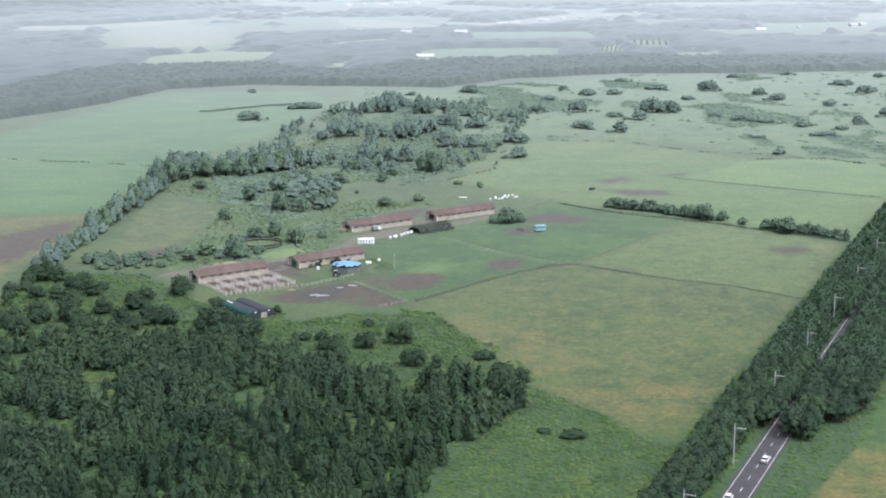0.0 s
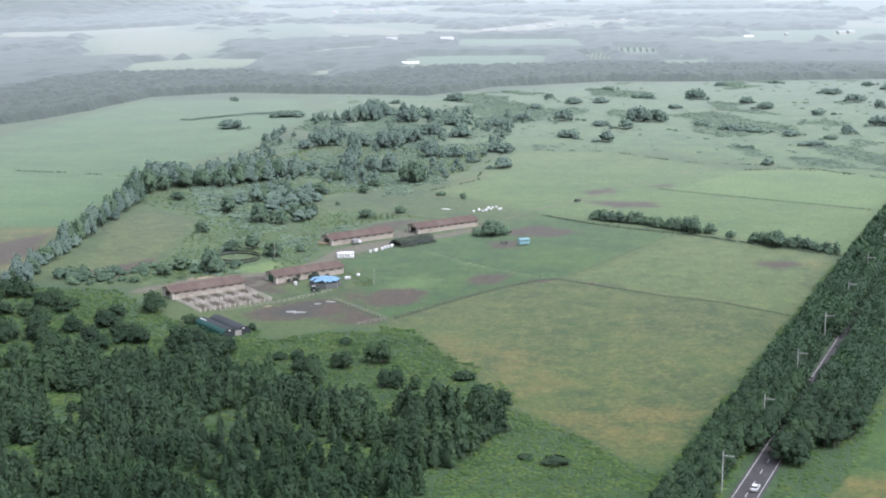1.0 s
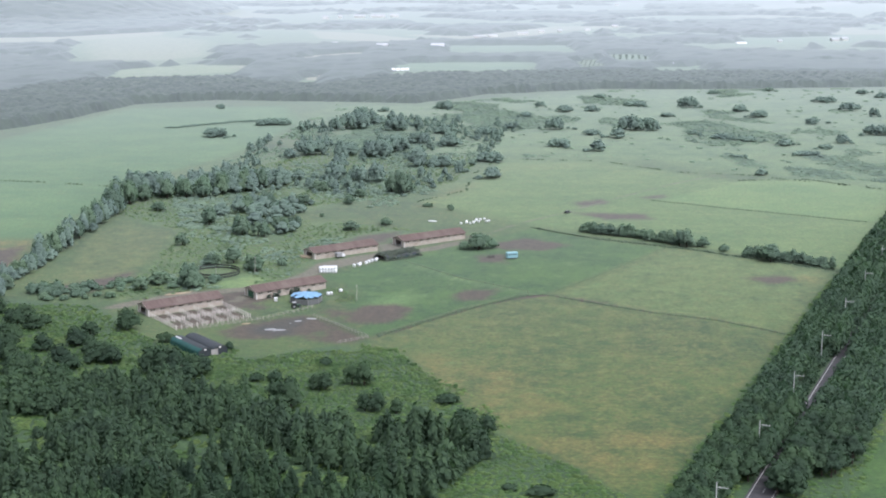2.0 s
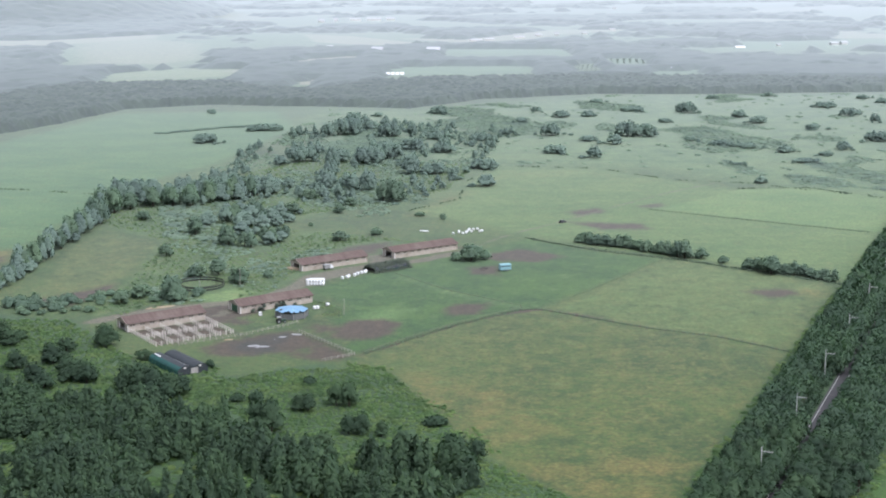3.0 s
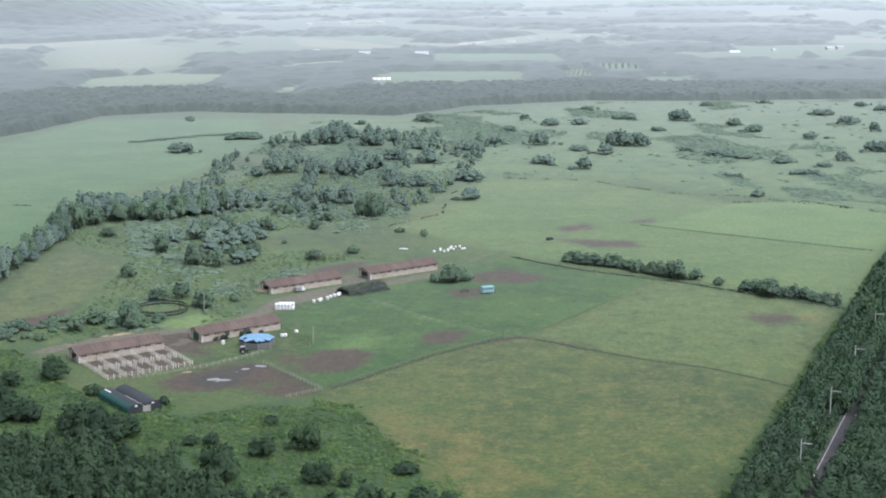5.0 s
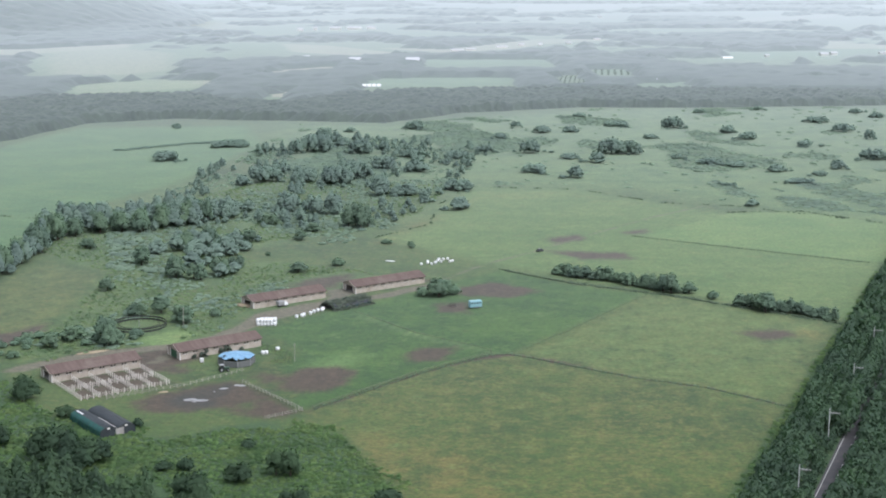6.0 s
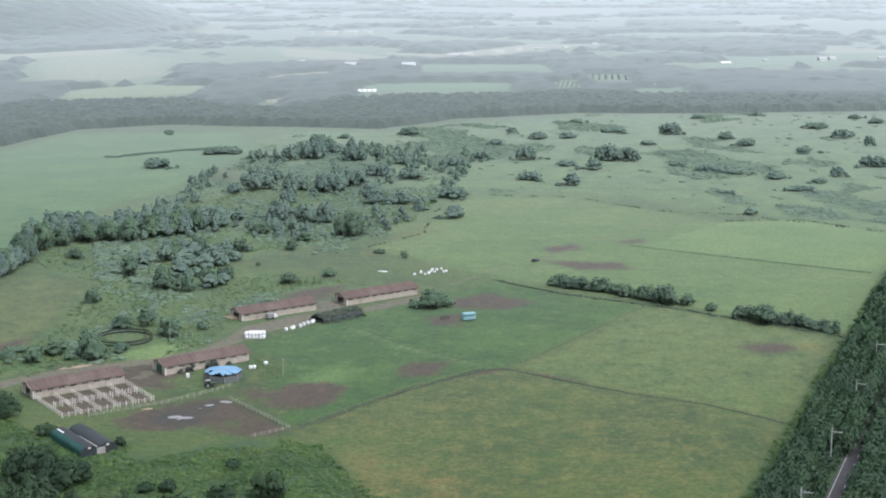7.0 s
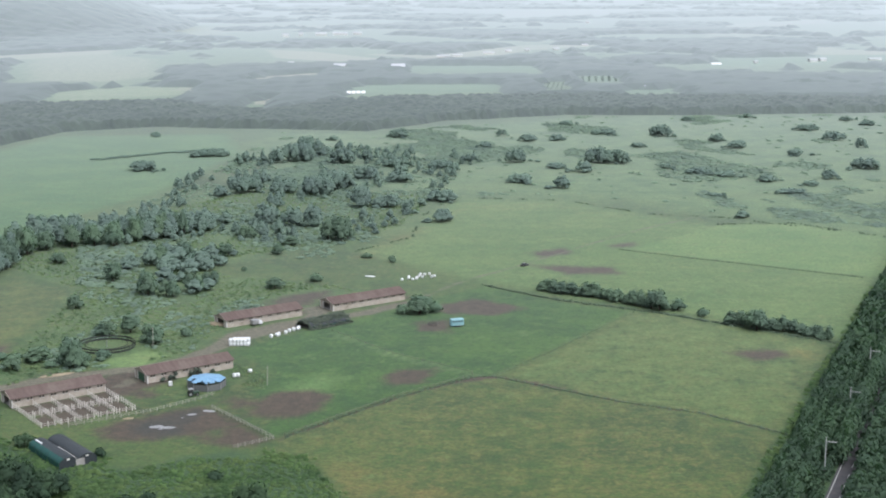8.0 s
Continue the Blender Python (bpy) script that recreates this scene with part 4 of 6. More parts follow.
for x, y, _ in along([(-171, 590), (-169, 660), (-163, 740), (-160, 805)], 3.2):
    thicket.append((x + rnd.uniform(-4, 4), y, 0, rnd.uniform(0, 6), rnd.uniform(0.7, 1.3), rnd.uniform(0.5, 1.5) * (1 + (y - 590) / 300), rnd.randrange(8)))
for x, y, _ in along([(-195, 1130), (-150, 1165), (-112, 1190)], 2.6):
    thicket.append((x, y + rnd.uniform(-5, 5), 0, rnd.uniform(0, 6), rnd.uniform(0.9, 1.3), rnd.uniform(0.12, 0.22), rnd.randrange(8)))
# single small trees between the groves, and low growth round the far clumps
gx, gy, grng = scatter([(-130, 860), (-70, 800), (-15, 810), (20, 880), (45, 1000), (70, 1120), (0, 1200), (-95, 1165), (-118, 1010)], 9.0, 57)
for a, b in zip(gx, gy):
    if noise.noise(Vector((a * 0.03, b * 0.02, 8.0))) > 0.1:
        k = grng.uniform(0.4, 1.05)
        thicket.append((a, b, 0, grng.uniform(0, 6.28), k, k * grng.uniform(0.7, 1.5), int(grng.integers(8))))
for x, y, r, _ in MID + MID2 + FAR + FAR2:
    for k in range(3):
        a, d = rnd.uniform(0, 6.28), r * rnd.uniform(0.7, 1.5)
        thicket.append((x + d * math.cos(a), y + d * math.sin(a) * 0.8, 0, a, rnd.uniform(0.45, 0.9), rnd.uniform(0.2, 0.5), rnd.randrange(8)))
joined("far_thickets", FULL, thicket, HAZED_THICKET, "green thickets and groves across the far pasture, leaves paled for haze", "trees")

# scattered trees and bushes where the wood thins out towards the lane
bx, by, brng = scatter([(-178, 470), (-176, 602), (-150, 592), (-128, 566), (-108, 524), (-96, 494), (-128, 490), (-150, 470)], 9.5, 71)
for a, b in zip(bx, by):
    wave = noise.noise(Vector((a * 0.05, b * 0.05, 7.0)))
    if wave > 0.02:
        r = brng.uniform(2.6, 4.4) * (1 + 0.5 * wave)
        broad_trees.plant(a, b, r, r * brng.uniform(1.1, 1.7))

# a dense bank of bushes along the back of the lane
bx, by, brng = scatter([(-150, 588), (-128, 594), (-112, 602), (-97, 612), (-82, 616), (-86, 628), (-100, 634), (-122, 626), (-150, 606)], 5.5, 73)
for a, b in zip(bx, by):
    if noise.noise(Vector((a * 0.06, b * 0.06, 5.0))) > -0.2:
        r = brng.uniform(1.8, 3.2)
        field_bushes.plant(a, b, r, r * brng.uniform(0.7, 1.2))

# the wood in front: slender conifers, the nearest as trees of their own
wx, wy, wrng = scatter(WOOD, 3.9, 5)
open_ground = np.zeros(len(wx), bool)
for gap in WOOD_GAPS:
    open_ground |= inside(gap, wx, wy)[0]
thin = np.array([noise.noise(Vector((a * 0.06, b * 0.06, 3.0))) for a, b in zip(wx, wy)])
keep = ~open_ground & ((thin > -0.14) | (wrng.uniform(0, 1, len(wx)) < 0.2))
wx, wy, thin = wx[keep], wy[keep], thin[keep]
tall = np.clip(0.95 + 0.75 * thin, 0.55, 1.35)
order = np.argsort(np.hypot(wx + 40, wy - 340))
far_wood, mixed = [], 0
for rank, i in enumerate(order):
    broad = wy[i] > 415 and rnd.random() < 0.25 or rnd.random() < 0.1
    size = tall[i] * rnd.uniform(0.8, 1.18)
    if rank < 285 and not broad:
        conifers.plant(wx[i], wy[i], 1.75 * size * rnd.uniform(1.1, 1.55), 8.0 * size)
    elif broad:
        mixed += 1
        if mixed < 50:
            broad_trees.plant(wx[i], wy[i], 3.2 * size, 6.6 * size)
        else:
            far_wood.append((wx[i], wy[i], 0, rnd.uniform(0, 6.28), size, size, 0, True))
    else:
        far_wood.append((wx[i], wy[i], 0, rnd.uniform(0, 6.28), size * rnd.uniform(1.15, 1.6), 0.9 * size, rnd.randrange(6), False))
joined("mixed_wood", BROAD, [(w[0], w[1], 0, w[3], 1.05 * w[4], 1.1 * w[5], int(w[0] * 7) % 6) for w in far_wood if w[7]], WOOD_LEAF, "rounded broadleaf trees within the conifer wood", "wood")
joined("conifer_wood", CONE, [w[:7] for w in far_wood if not w[7]], WOOD_LEAF, "dense wood of slender green conifers", "wood")

# the belts along the road
belt_far = []


def belt_tree(s, p, r, h):
    x, y = by_road(s + rnd.uniform(-1.3, 1.3), p + rnd.uniform(-0.7, 0.7))
    if s < 105:
        belt_trees.plant(x, y, r, h)
    else:
        belt_far.append((x, y, 0, rnd.uniform(0, 6.28), r / 3, h / 6, rnd.randrange(6)))


for s in np.arange(-70, 640, 3.8):
    window = 118 < s < 184                     # a stretch where the road lies open
    for row in (-1.9, -6.4, -10.4, -13.6):
        if s < 52 and row > -5 or window and row > -5:
            continue
        belt_tree(s, row - (0.8 if window and row > -9 else 0), rnd.uniform(3.0, 3.7) if row > -3 else rnd.uniform(2.7, 3.4), rnd.uniform(6.4, 9.0) * (0.85 if row < -15 else 1))
    if window:
        belt_tree(s, -3.1, rnd.uniform(2.1, 2.6), rnd.uniform(3.2, 4.4))
    if 60 < s < 114 or s > 184:                # crowns that reach out over the road
        belt_tree(s, -0.6, rnd.uniform(2.8, 3.6), rnd.uniform(8.5, 11.0))
    for row in (6.9, 11.0, 14.4, 17.8, 20.5):
        if s < 46 or (row > 14 and s < 66) or (row > 18 and s < 78):
            continue
        belt_tree(s, row + (0.9 if window and row < 8 else 0), rnd.uniform(3.6, 4.5) if row < 8 else rnd.uniform(2.7, 3.7), rnd.uniform(6.2, 9.5))
FEW = [broad_crown(s, 110, size=0.72, core=0) for s in range(1, 7)]
joined("tree_belt", SPARSE + FEW, [(*b[:6], b[6] + (6 if b[1] > 610 else 0)) for b in belt_far], BELT_LEAF, "long dark green tree belt along the road", "trees")

# low scrub
FARM_YARD = [(-54, 634), (-54, 650), (-47, 666), (-34, 678), (-24, 686), (-14, 708), (6, 702), (-18, 662), (-40, 636)]
EARTH_YARD = [(-42, 706), (-28, 726), (-8, 735), (8, 722), (-18, 700)]
PEN_YARD = [(-97, 640), (-94, 650), (-86, 653), (-78, 649), (-74, 640), (-70, 632), (-69, 618), (-80, 612), (-88, 622), (-95, 630)]
SHRUB = [shrub_crown(s, 11, size=0.35, up=0.7, lift=0.7) for s in range(8)]
low, west, verge = [], [], []


def scrub(poly, step, seed, lo, hi, holes=(), gate=-1.0, into=None):
    x, y, rng = scatter(poly, step, seed)
    shut = np.zeros(len(x), bool)
    for h in holes:
        shut |= inside(h, x, y)[0]
    for a, b, s in zip(x, y, shut):
        v = noise.noise(Vector((a * 0.05, b * 0.05, seed)))
        if s or v < gate:
            continue
        size = rng.uniform(lo, hi) * (0.8 + 0.6 * max(v, 0))
        (low if into is None else into).append((a, b, 0, rng.uniform(0, 6.28), size * 1.25, size * rng.uniform(0.28, 0.6), int(rng.integers(8))))


scrub([(-10, 322), (46, 322), (66, 362), (58, 381), (53, 388), (41, 411), (25, 433), (12, 470), (-4, 514), (-20, 520), (-40, 520), (-60, 490), (-20, 420), (18, 410), (0, 370)], 1.7, 3, 0.4, 1.15)
scrub([(-60, 490), (-40, 520), (-54, 510), (-92, 532), (-112, 560), (-128, 585), (-175, 590), (-172, 470), (-86, 476)], 1.9, 4, 0.45, 1.3)
scrub([(-72, 474), (-56, 476), (-54, 502), (-66, 506), (-74, 492)], 1.9, 15, 0.45, 1.2)
scrub(WOOD, 4.0, 9, 0.8, 1.9)
for gap in WOOD_GAPS:
    scrub(gap, 1.8, 16, 0.5, 1.3)
scrub(WEST_SCRUB, 2.9, 6, 0.5, 1.4, holes=(PEN_YARD, FARM_YARD, EARTH_YARD), gate=-0.5, into=west)
scrub([(-40, 615), (-33, 614), (-26, 604), (-24, 587), (-33, 590), (-30, 600), (-37, 606)], 1.3, 12, 0.35, 0.8, into=west)
west = [(a, b, c, d, w * 0.9, h * 1.05, k) for a, b, c, d, w, h, k in west]
scrub([by_road(-60, -21), by_road(420, -20), by_road(420, -2.6), by_road(-60, -3.2)], 2.0, 7, 0.5, 1.4)
scrub([by_road(-60, 8), by_road(420, 8), by_road(420, 24), by_road(60, 26), by_road(-60, 12)], 2.4, 8, 0.4, 1.2)
scrub([by_road(108, -7.5), by_road(190, -7.5), by_road(190, -2.8), by_road(108, -2.8)], 1.5, 13, 0.8, 1.6, into=verge)
joined("verge_shrubs", SHRUB, verge, HEDGE_LEAF, "dense shrubs on the verge beside the road", "shrubs")
scrub([(30, 436), (18, 472), (2, 516), (-26, 534), (-58, 520), (-92, 540), (-90, 528), (-52, 508), (-24, 522), (-6, 508), (8, 470), (22, 434)], 2.0, 14, 0.4, 1.1, gate=0.02)
joined("bracken", SHRUB, [(*a[:5], 1.6 * a[5], a[6]) for a in low if a[1] > 445 + 30 * math.sin(a[0] * 0.09)], BRACKEN, "green bracken and low shrubs in front of the farm", "undergrowth")
low = [a for a in low if a[1] <= 445 + 30 * math.sin(a[0] * 0.09)]
joined("undergrowth", SHRUB, low, SCRUB, "tangled green undergrowth of low shrubs and ferns", "undergrowth")

joined("rough_scrub", [shrub_crown(s + 20, 9, 1.0, 1.0, 0.34, 0.8) for s in range(8)], west, TUSSOCK, "soft grey-green scrub behind the farm", "scrub")

# overgrown ditches and field rows
hedge = []
for points, step, lo, hi in ((DITCH, 0.7, 0.2, 0.5), (FENCE_ROW, 1.4, 0.15, 0.35), (HEDGE_ROW, 0.9, 0.4, 0.9), (UPPER_ROW, 0.9, 0.2, 0.55), (TOP_ROW, 1.6, 0.2, 0.8), (TOP_ROW_EAST, 1.6, 0.2, 0.8), ([(-300, 900), (-225, 880), (-172, 862)], 2.5, 0.5, 1.1), ([(196, 903), (330, 800), (420, 720)], 3.0, 0.4, 1.0)):
    for x, y, _ in along(points, step):
        if noise.noise(Vector((x * 0.09, y * 0.09, 6.0))) < -0.12 and step > 1.5:
            continue
        size = rnd.uniform(lo, hi)
        hedge.append((x + rnd.gauss(0, 0.35), y + rnd.gauss(0, 0.35), 0, rnd.uniform(0, 6.28), size * 1.3, size, rnd.randrange(8)))
joined("overgrown_ditch", SHRUB, hedge, HEDGE_LEAF, "dark overgrown ditches and rough field edges", "hedge")

ROUGH_PASTURE = [(40, 985), (130, 970), (200, 915), (330, 840), (480, 760), (800, 1420), (430, 1425), (167, 1408), (-9, 1286), (-100, 1305), (-95, 1160), (-60, 1010)]


# shrubs between the groves, on the rough pasture and along the hedge
brushwood = []


def shrubs(poly, step, seed, gate, lo, hi, scale, flat=1.0):
    x, y, rng = scatter(poly, step, seed)
    shut = inside(PEN_YARD, x, y)[0] | inside(FARM_YARD, x, y)[0] | inside(EARTH_YARD, x, y)[0]
    for a, b in zip(x[~shut], y[~shut]):
        v = noise.noise(Vector((a * scale, b * scale * 0.6, seed))) + 0.5 * noise.noise(Vector((a * scale * 3, b * scale * 2, seed)))
        if v > gate:
            r = rng.uniform(lo, hi) * (0.8 + 0.7 * (v - gate))
            brushwood.append((a, b, 0, rng.uniform(0, 6.28), r, flat * r * rng.uniform(0.35, 0.65), int(rng.integers(8))))


shrubs([(-150, 880), (-118, 735), (-60, 730), (-60, 790), (-10, 800), (20, 880), (40, 980), (60, 1110), (-20, 1200), (-95, 1160), (-110, 1010)], 4.4, 61, -0.06, 1.2, 2.8, 0.022)
shrubs([(-120, 610), (-96, 606), (-57, 630), (-22, 682), (-40, 720), (-112, 735)], 3.4, 62, -0.02, 0.9, 2.2, 0.04)
shrubs(ROUGH_PASTURE, 4.6, 63, 0.2, 2.4, 4.2, 0.012, 0.4)
shrubs(ROUGH_PASTURE, 21.0, 64, -0.1, 1.4, 3.2, 0.02, 0.7)
shrubs([(185, 1060), (200, 1030), (262, 1040), (270, 1090), (230, 1130), (192, 1110)], 5.0, 65, -0.4, 1.6, 3.0, 0.03, 0.55)
joined("brushwood", [shrub_crown(s + 40, 9, 1.0, 1.0, 0.34, 0.8) for s in range(8)], brushwood, HAZED_BRUSH, "soft green brushwood scattered between groves and pasture, leaves paled for haze", "brush")
hedge_fill = []
for points in ([(80, 728), (100, 717), (113, 706), (127, 694)], [(147, 672), (157, 664), (168, 659), (180, 648)]):
    for x, y, _ in along(points, 1.3):
        hedge_fill.append((x + rnd.gauss(0, 0.8), y + rnd.gauss(0, 1.2), 0, rnd.uniform(0, 6), rnd.uniform(0.65, 1.0), rnd.uniform(0.45, 0.95), rnd.randrange(6)))
joined("hedge_bank", FULL, hedge_fill, HAZED_FIELD_LEAF, "dense green hedge on the bank between two pastures", "hedge")
# woods behind
def band(x, y):
    hit, edge = inside(WOOD_FRONT + WOOD_BACK, x, y)
    wave = np.array([noise.noise(Vector((a * 0.02, b * 0.02, 5.0))) for a, b in zip(x, y)])
    open_to = np.zeros(len(x), bool)             # the cut before the small stubble field
    for nearer in (0, 25, 50, 75):
        open_to |= inside(FAR_PATCH, x, y + nearer)[0]
    return np.where(open_to, 0, np.clip(0.5 + np.where(hit, edge, -edge) / 20 + 0.25 * wave, 0, 1))


BEHIND = [(900, 1585), (477, 1550), (193, 1585), (1, 1555), (-48, 1525), (-95, 1440), (-150, 1457), (-200, 1525), (-330, 1485), (-372, 1415), (-402, 1255), (-700, 1105), (-1750, 900), (-1750, 1640), (900, 1640)]


def patches(x, y):
    shut = (y < 1640) & ~inside(BEHIND, x, y)[0]
    for poly in (FAR_CROP, FAR_STRAW, FAR_PATCH, ORCHARD, *FAR_GREENS, *FAR_PALES):
        for nearer in (0, 35, 70):
            shut |= inside(poly, x, y + nearer)[0]
    for poly in (FAR_PATCH, [(-46, 1610), (-10, 1612), (-10, 1645), (-46, 1645)]):
        for nearer in (0, 25, 50, 75):
            shut |= inside(poly, x, y + nearer)[0]
    shut |= line(FAR_ROAD, x, y + 40, 45, 5) > 0.5
    v = np.array([noise.noise(Vector((a * 0.0026, b * 0.0048, 9.0))) + 0.4 * noise.noise(Vector((a * 0.012, b * 0.009, 1.0))) + 0.25 * noise.noise(Vector((a * 0.04, b * 0.03, 4.0))) for a, b in zip(x, y)])
    v = np.where(hill(x, y) > 3, 1.0, v) + np.where(y < 1700, 0.4, 0.0) + np.where(y < 2150, 0.16, np.where(y < 2600, 0.02, -0.12))
    return np.where(shut, 0, np.clip(0.5 + v * 1.5, 0, 1))


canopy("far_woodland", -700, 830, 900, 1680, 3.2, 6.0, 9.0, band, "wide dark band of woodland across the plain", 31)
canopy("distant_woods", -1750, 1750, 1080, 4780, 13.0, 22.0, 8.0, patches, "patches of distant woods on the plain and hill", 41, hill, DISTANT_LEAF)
rows = []
for i in range(7):
    for j in range(12):
        rows.append((166 + i * 5.2 + j * 1.2, 1660 + j * 9, 0, i + j, 0.5, 0.08, i + j))
for i in range(8):
    for j in range(6):
        rows.append((216 + i * 7.6 + j * 1.6, 1772 + j * 13, 0, i + j, 0.7, 0.13, i + j))
joined("orchard_rows", FEW, rows, ORCHARD_LEAF, "rows of small orchard trees on a far field", "orchard")

# ---------------------------------------------------------------- the farm
FARM_TURN = 34.5


def wall_geo(length, thick, height, holes):
    """A straight wall along x with rectangular holes (x0, x1, z0, z1), as one closed shell."""
    xs = sorted({0.0, length, *(v for h in holes for v in h[:2])})
    zs = sorted({0.0, height, *(v for h in holes for v in h[2:])})
    solid = lambda i, k: 0 <= i < len(xs) - 1 and 0 <= k < len(zs) - 1 and not any(h[0] <= xs[i] < h[1] and h[2] <= zs[k] < h[3] for h in holes)
    g = Geo()
    g.v = [(x, y, z) for y in (0.0, thick) for z in zs for x in xs]
    n, m = len(xs), len(xs) * len(zs)
    for k in range(len(zs) - 1):
        for i in range(len(xs) - 1):
            if not solid(i, k):
                continue
            a, b, c, d = k * n + i, k * n + i + 1, (k + 1) * n + i + 1, (k + 1) * n + i
            g.f += [(a, b, c, d), (d + m, c + m, b + m, a + m)]
            for p, q, ii, kk in ((a, b, i, k - 1), (b, c, i + 1, k), (c, d, i, k + 1), (d, a, i - 1, k)):
                if not solid(ii, kk):
                    g.f.append((q, p, p + m, q + m))
    return g


def stable_barn(x, y, length, width, label, door=None, turn=FARM_TURN):
    """A long low stable: pale walls, small windows under the eaves, a wide gate in its end, a low gable roof."""
    H, rise, over, t = 3.15, 1.6, 0.45, 0.25
    barn = thing("stable_barn", at(x, y, 0, turn), label, "barn", "long stable barns of the farm")
    wins, n = [], max(6, round(length / 4.1))
    for i in range(n):
        c = length * (i + 0.5) / n
        wins += [(c - 0.85, c - 0.2, 1.95, 2.6), (c + 0.2, c + 0.85, 1.95, 2.6)]
    part("front_wall", wall_geo(length, t, H, wins), WALL, barn, "stained pale limewashed wall")
    back = part("back_wall", wall_geo(length, t, H, []), WALL, barn)
    back.location = (0, width - t, 0)
    pane, sill = Geo().box(0, 0, 0, 0.65, 0.03, 0.65).mesh("window", DARK), Geo().box(-0.06, -0.08, -0.08, 0.71, 0.1, 0.0).mesh("window_sill", TRIM)
    for x0, _, z0, _ in wins:
        w = part("window", pane, DARK, barn)
        w.location = (x0, 0.12, z0)
        s = part("window_sill", sill, TRIM, w)
        s.location = (0, -0.12, 0)
    # end walls: jambs and a gable over the gate, and a closed one
    half, gate0, gate1, gate_h = width / 2, width * 0.22, width * 0.78, 2.75
    for name, x0, openings in (("gate_wall", 0.0, True), ("end_wall", length - t, False)):
        g = Geo()
        rows = [[(xx, t + 0.003, gate_h if openings else 0), (xx, width - t - 0.003, gate_h if openings else 0), (xx, width - t - 0.003, H), (xx, half, H + rise - 0.05), (xx, t + 0.003, H)] for xx in (x0 + 0.004, x0 + t)]
        g.loft(rows)
        if openings:
            g.box(x0 + 0.004, t + 0.003, 0, x0 + t, gate0, gate_h).box(x0 + 0.004, gate1, 0, x0 + t, width - t - 0.003, gate_h)
        part(name, g, WALL, barn)
    for y0, y1 in ((gate0 - 0.12, gate0 + 0.06), (gate1 - 0.06, gate1 + 0.12)):
        part("door_jamb", Geo().box(-0.06, y0, 0, 0.3, y1, gate_h + 0.1), TRIM, barn, "white door jamb")
    part("corner_board", Geo().box(-0.07, -0.06, 0, 0.28, 0.2, H), TRIM, barn)
    part("corner_board", Geo().box(-0.07, width - 0.2, 0, 0.28, width + 0.06, H), TRIM, barn)
    part("floor", Geo().box(0.3, 0.3, 0, length - 0.3, width - 0.3, 0.08), CONCRETE, barn)
    part("stall_partition", Geo().box(4.0, 0.3, 0.08, 4.15, width - 0.3, 2.3), DARK, barn)
    if door:
        for k, y0 in enumerate((gate0 + 0.06, half + 0.02)):
            leaf = Geo().box(0.1, y0, 0.06, 0.18, y0 + (gate1 - gate0) / 2 - 0.1, gate_h - 0.05)
            leaf.box(0.06, y0 + 0.1, 0.5, 0.1, y0 + (gate1 - gate0) / 2 - 0.2, 0.65).box(0.06, y0 + 0.1, 1.9, 0.1, y0 + (gate1 - gate0) / 2 - 0.2, 2.05)
            part("door", leaf, door, barn, "dark green boarded door")
    # roof: two corrugated slopes and a cap
    for side in (-1, 1):
        g = Geo()
        y0, y1 = (-over, half) if side < 0 else (width + over, half)
        z0, z1 = H - rise * over / half + 0.06, H + rise + 0.06
        k = round((length + 2 * over) / 0.9)
        rows = []
        for i in range(k + 1):
            xx = -over + (length + 2 * over) * i / k
            lift = 0.035 if i % 2 else 0.0
            rows.append([(xx, y0, z0 + lift), (xx, y1, z1 + lift), (xx, y1, z1 + lift - 0.1), (xx, y0, z0 + lift - 0.1)])
        part("roof_slope", g.loft(rows), ROOF, barn, "faded maroon roof sheeting")
        b = Geo()
        b.loft([[(xx, y0, z0 - 0.22), (xx, y1, z1 - 0.22), (xx, y1, z1 - 0.02), (xx, y0, z0 - 0.02)] for xx in (-over - 0.09, -over - 0.01)])
        part("barge_board", b, WALL, barn, "pale weathered barge board")
    part("ridge_cap", Geo().loft([[(xx, half - 0.3, H + rise + 0.02), (xx, half, H + rise + 0.17), (xx, half + 0.3, H + rise + 0.02)] for xx in (-over, length + over)]), ROOF, barn)
    part("eaves_gutter", Geo().tube((-over, -over - 0.05, H - 0.17), (length + over, -over - 0.05, H - 0.17), 0.08, 0.08, 6), ROOF, barn)
    return barn


stable_barn(-101.9, 567.6, 31.3, 9.6, "long pale stable with maroon roof beside white pens")
stable_barn(-64, 594, 32.0, 9.6, "long pale stable with maroon roof and green doors", GREEN_DOOR)
stable_barn(-46.5, 667, 33.5, 9.8, "long pale stable with faded maroon roof, gate open")
stable_barn(-7, 693, 35.0, 9.8, "long pale stable with maroon roof beside the farm lane")


# ---------------------------------------------------------------- fences
def fence(name, points, step, height, post, rails, material, label, group):
    """A post-and-rail fence along points; every post and every rail is a part."""
    x0, y0 = points[0]
    f = thing(name, at(x0, y0), label, "fence", group)
    me = Geo().soft_box(-post / 2, -post / 2, -0.1, post / 2, post / 2, height, post * 0.18).mesh("post", material)
    for x, y, turn in along(points, step):
        p = part("post", me, material, f)
        p.matrix_basis = at(x - x0 + rnd.uniform(-0.05, 0.05), y - y0, 0, math.degrees(turn))
    for (ax, ay), (bx, by) in zip(points, points[1:]):
        d, turn = math.hypot(bx - ax, by - ay), math.degrees(math.atan2(by - ay, bx - ax))
        for z in rails:
            r = part("rail", Geo().box(0, post / 2, z - 0.04, d, post / 2 + 0.05, z + 0.04), material, f)
            r.matrix_basis = at(ax - x0, ay - y0, 0, turn)
    return f


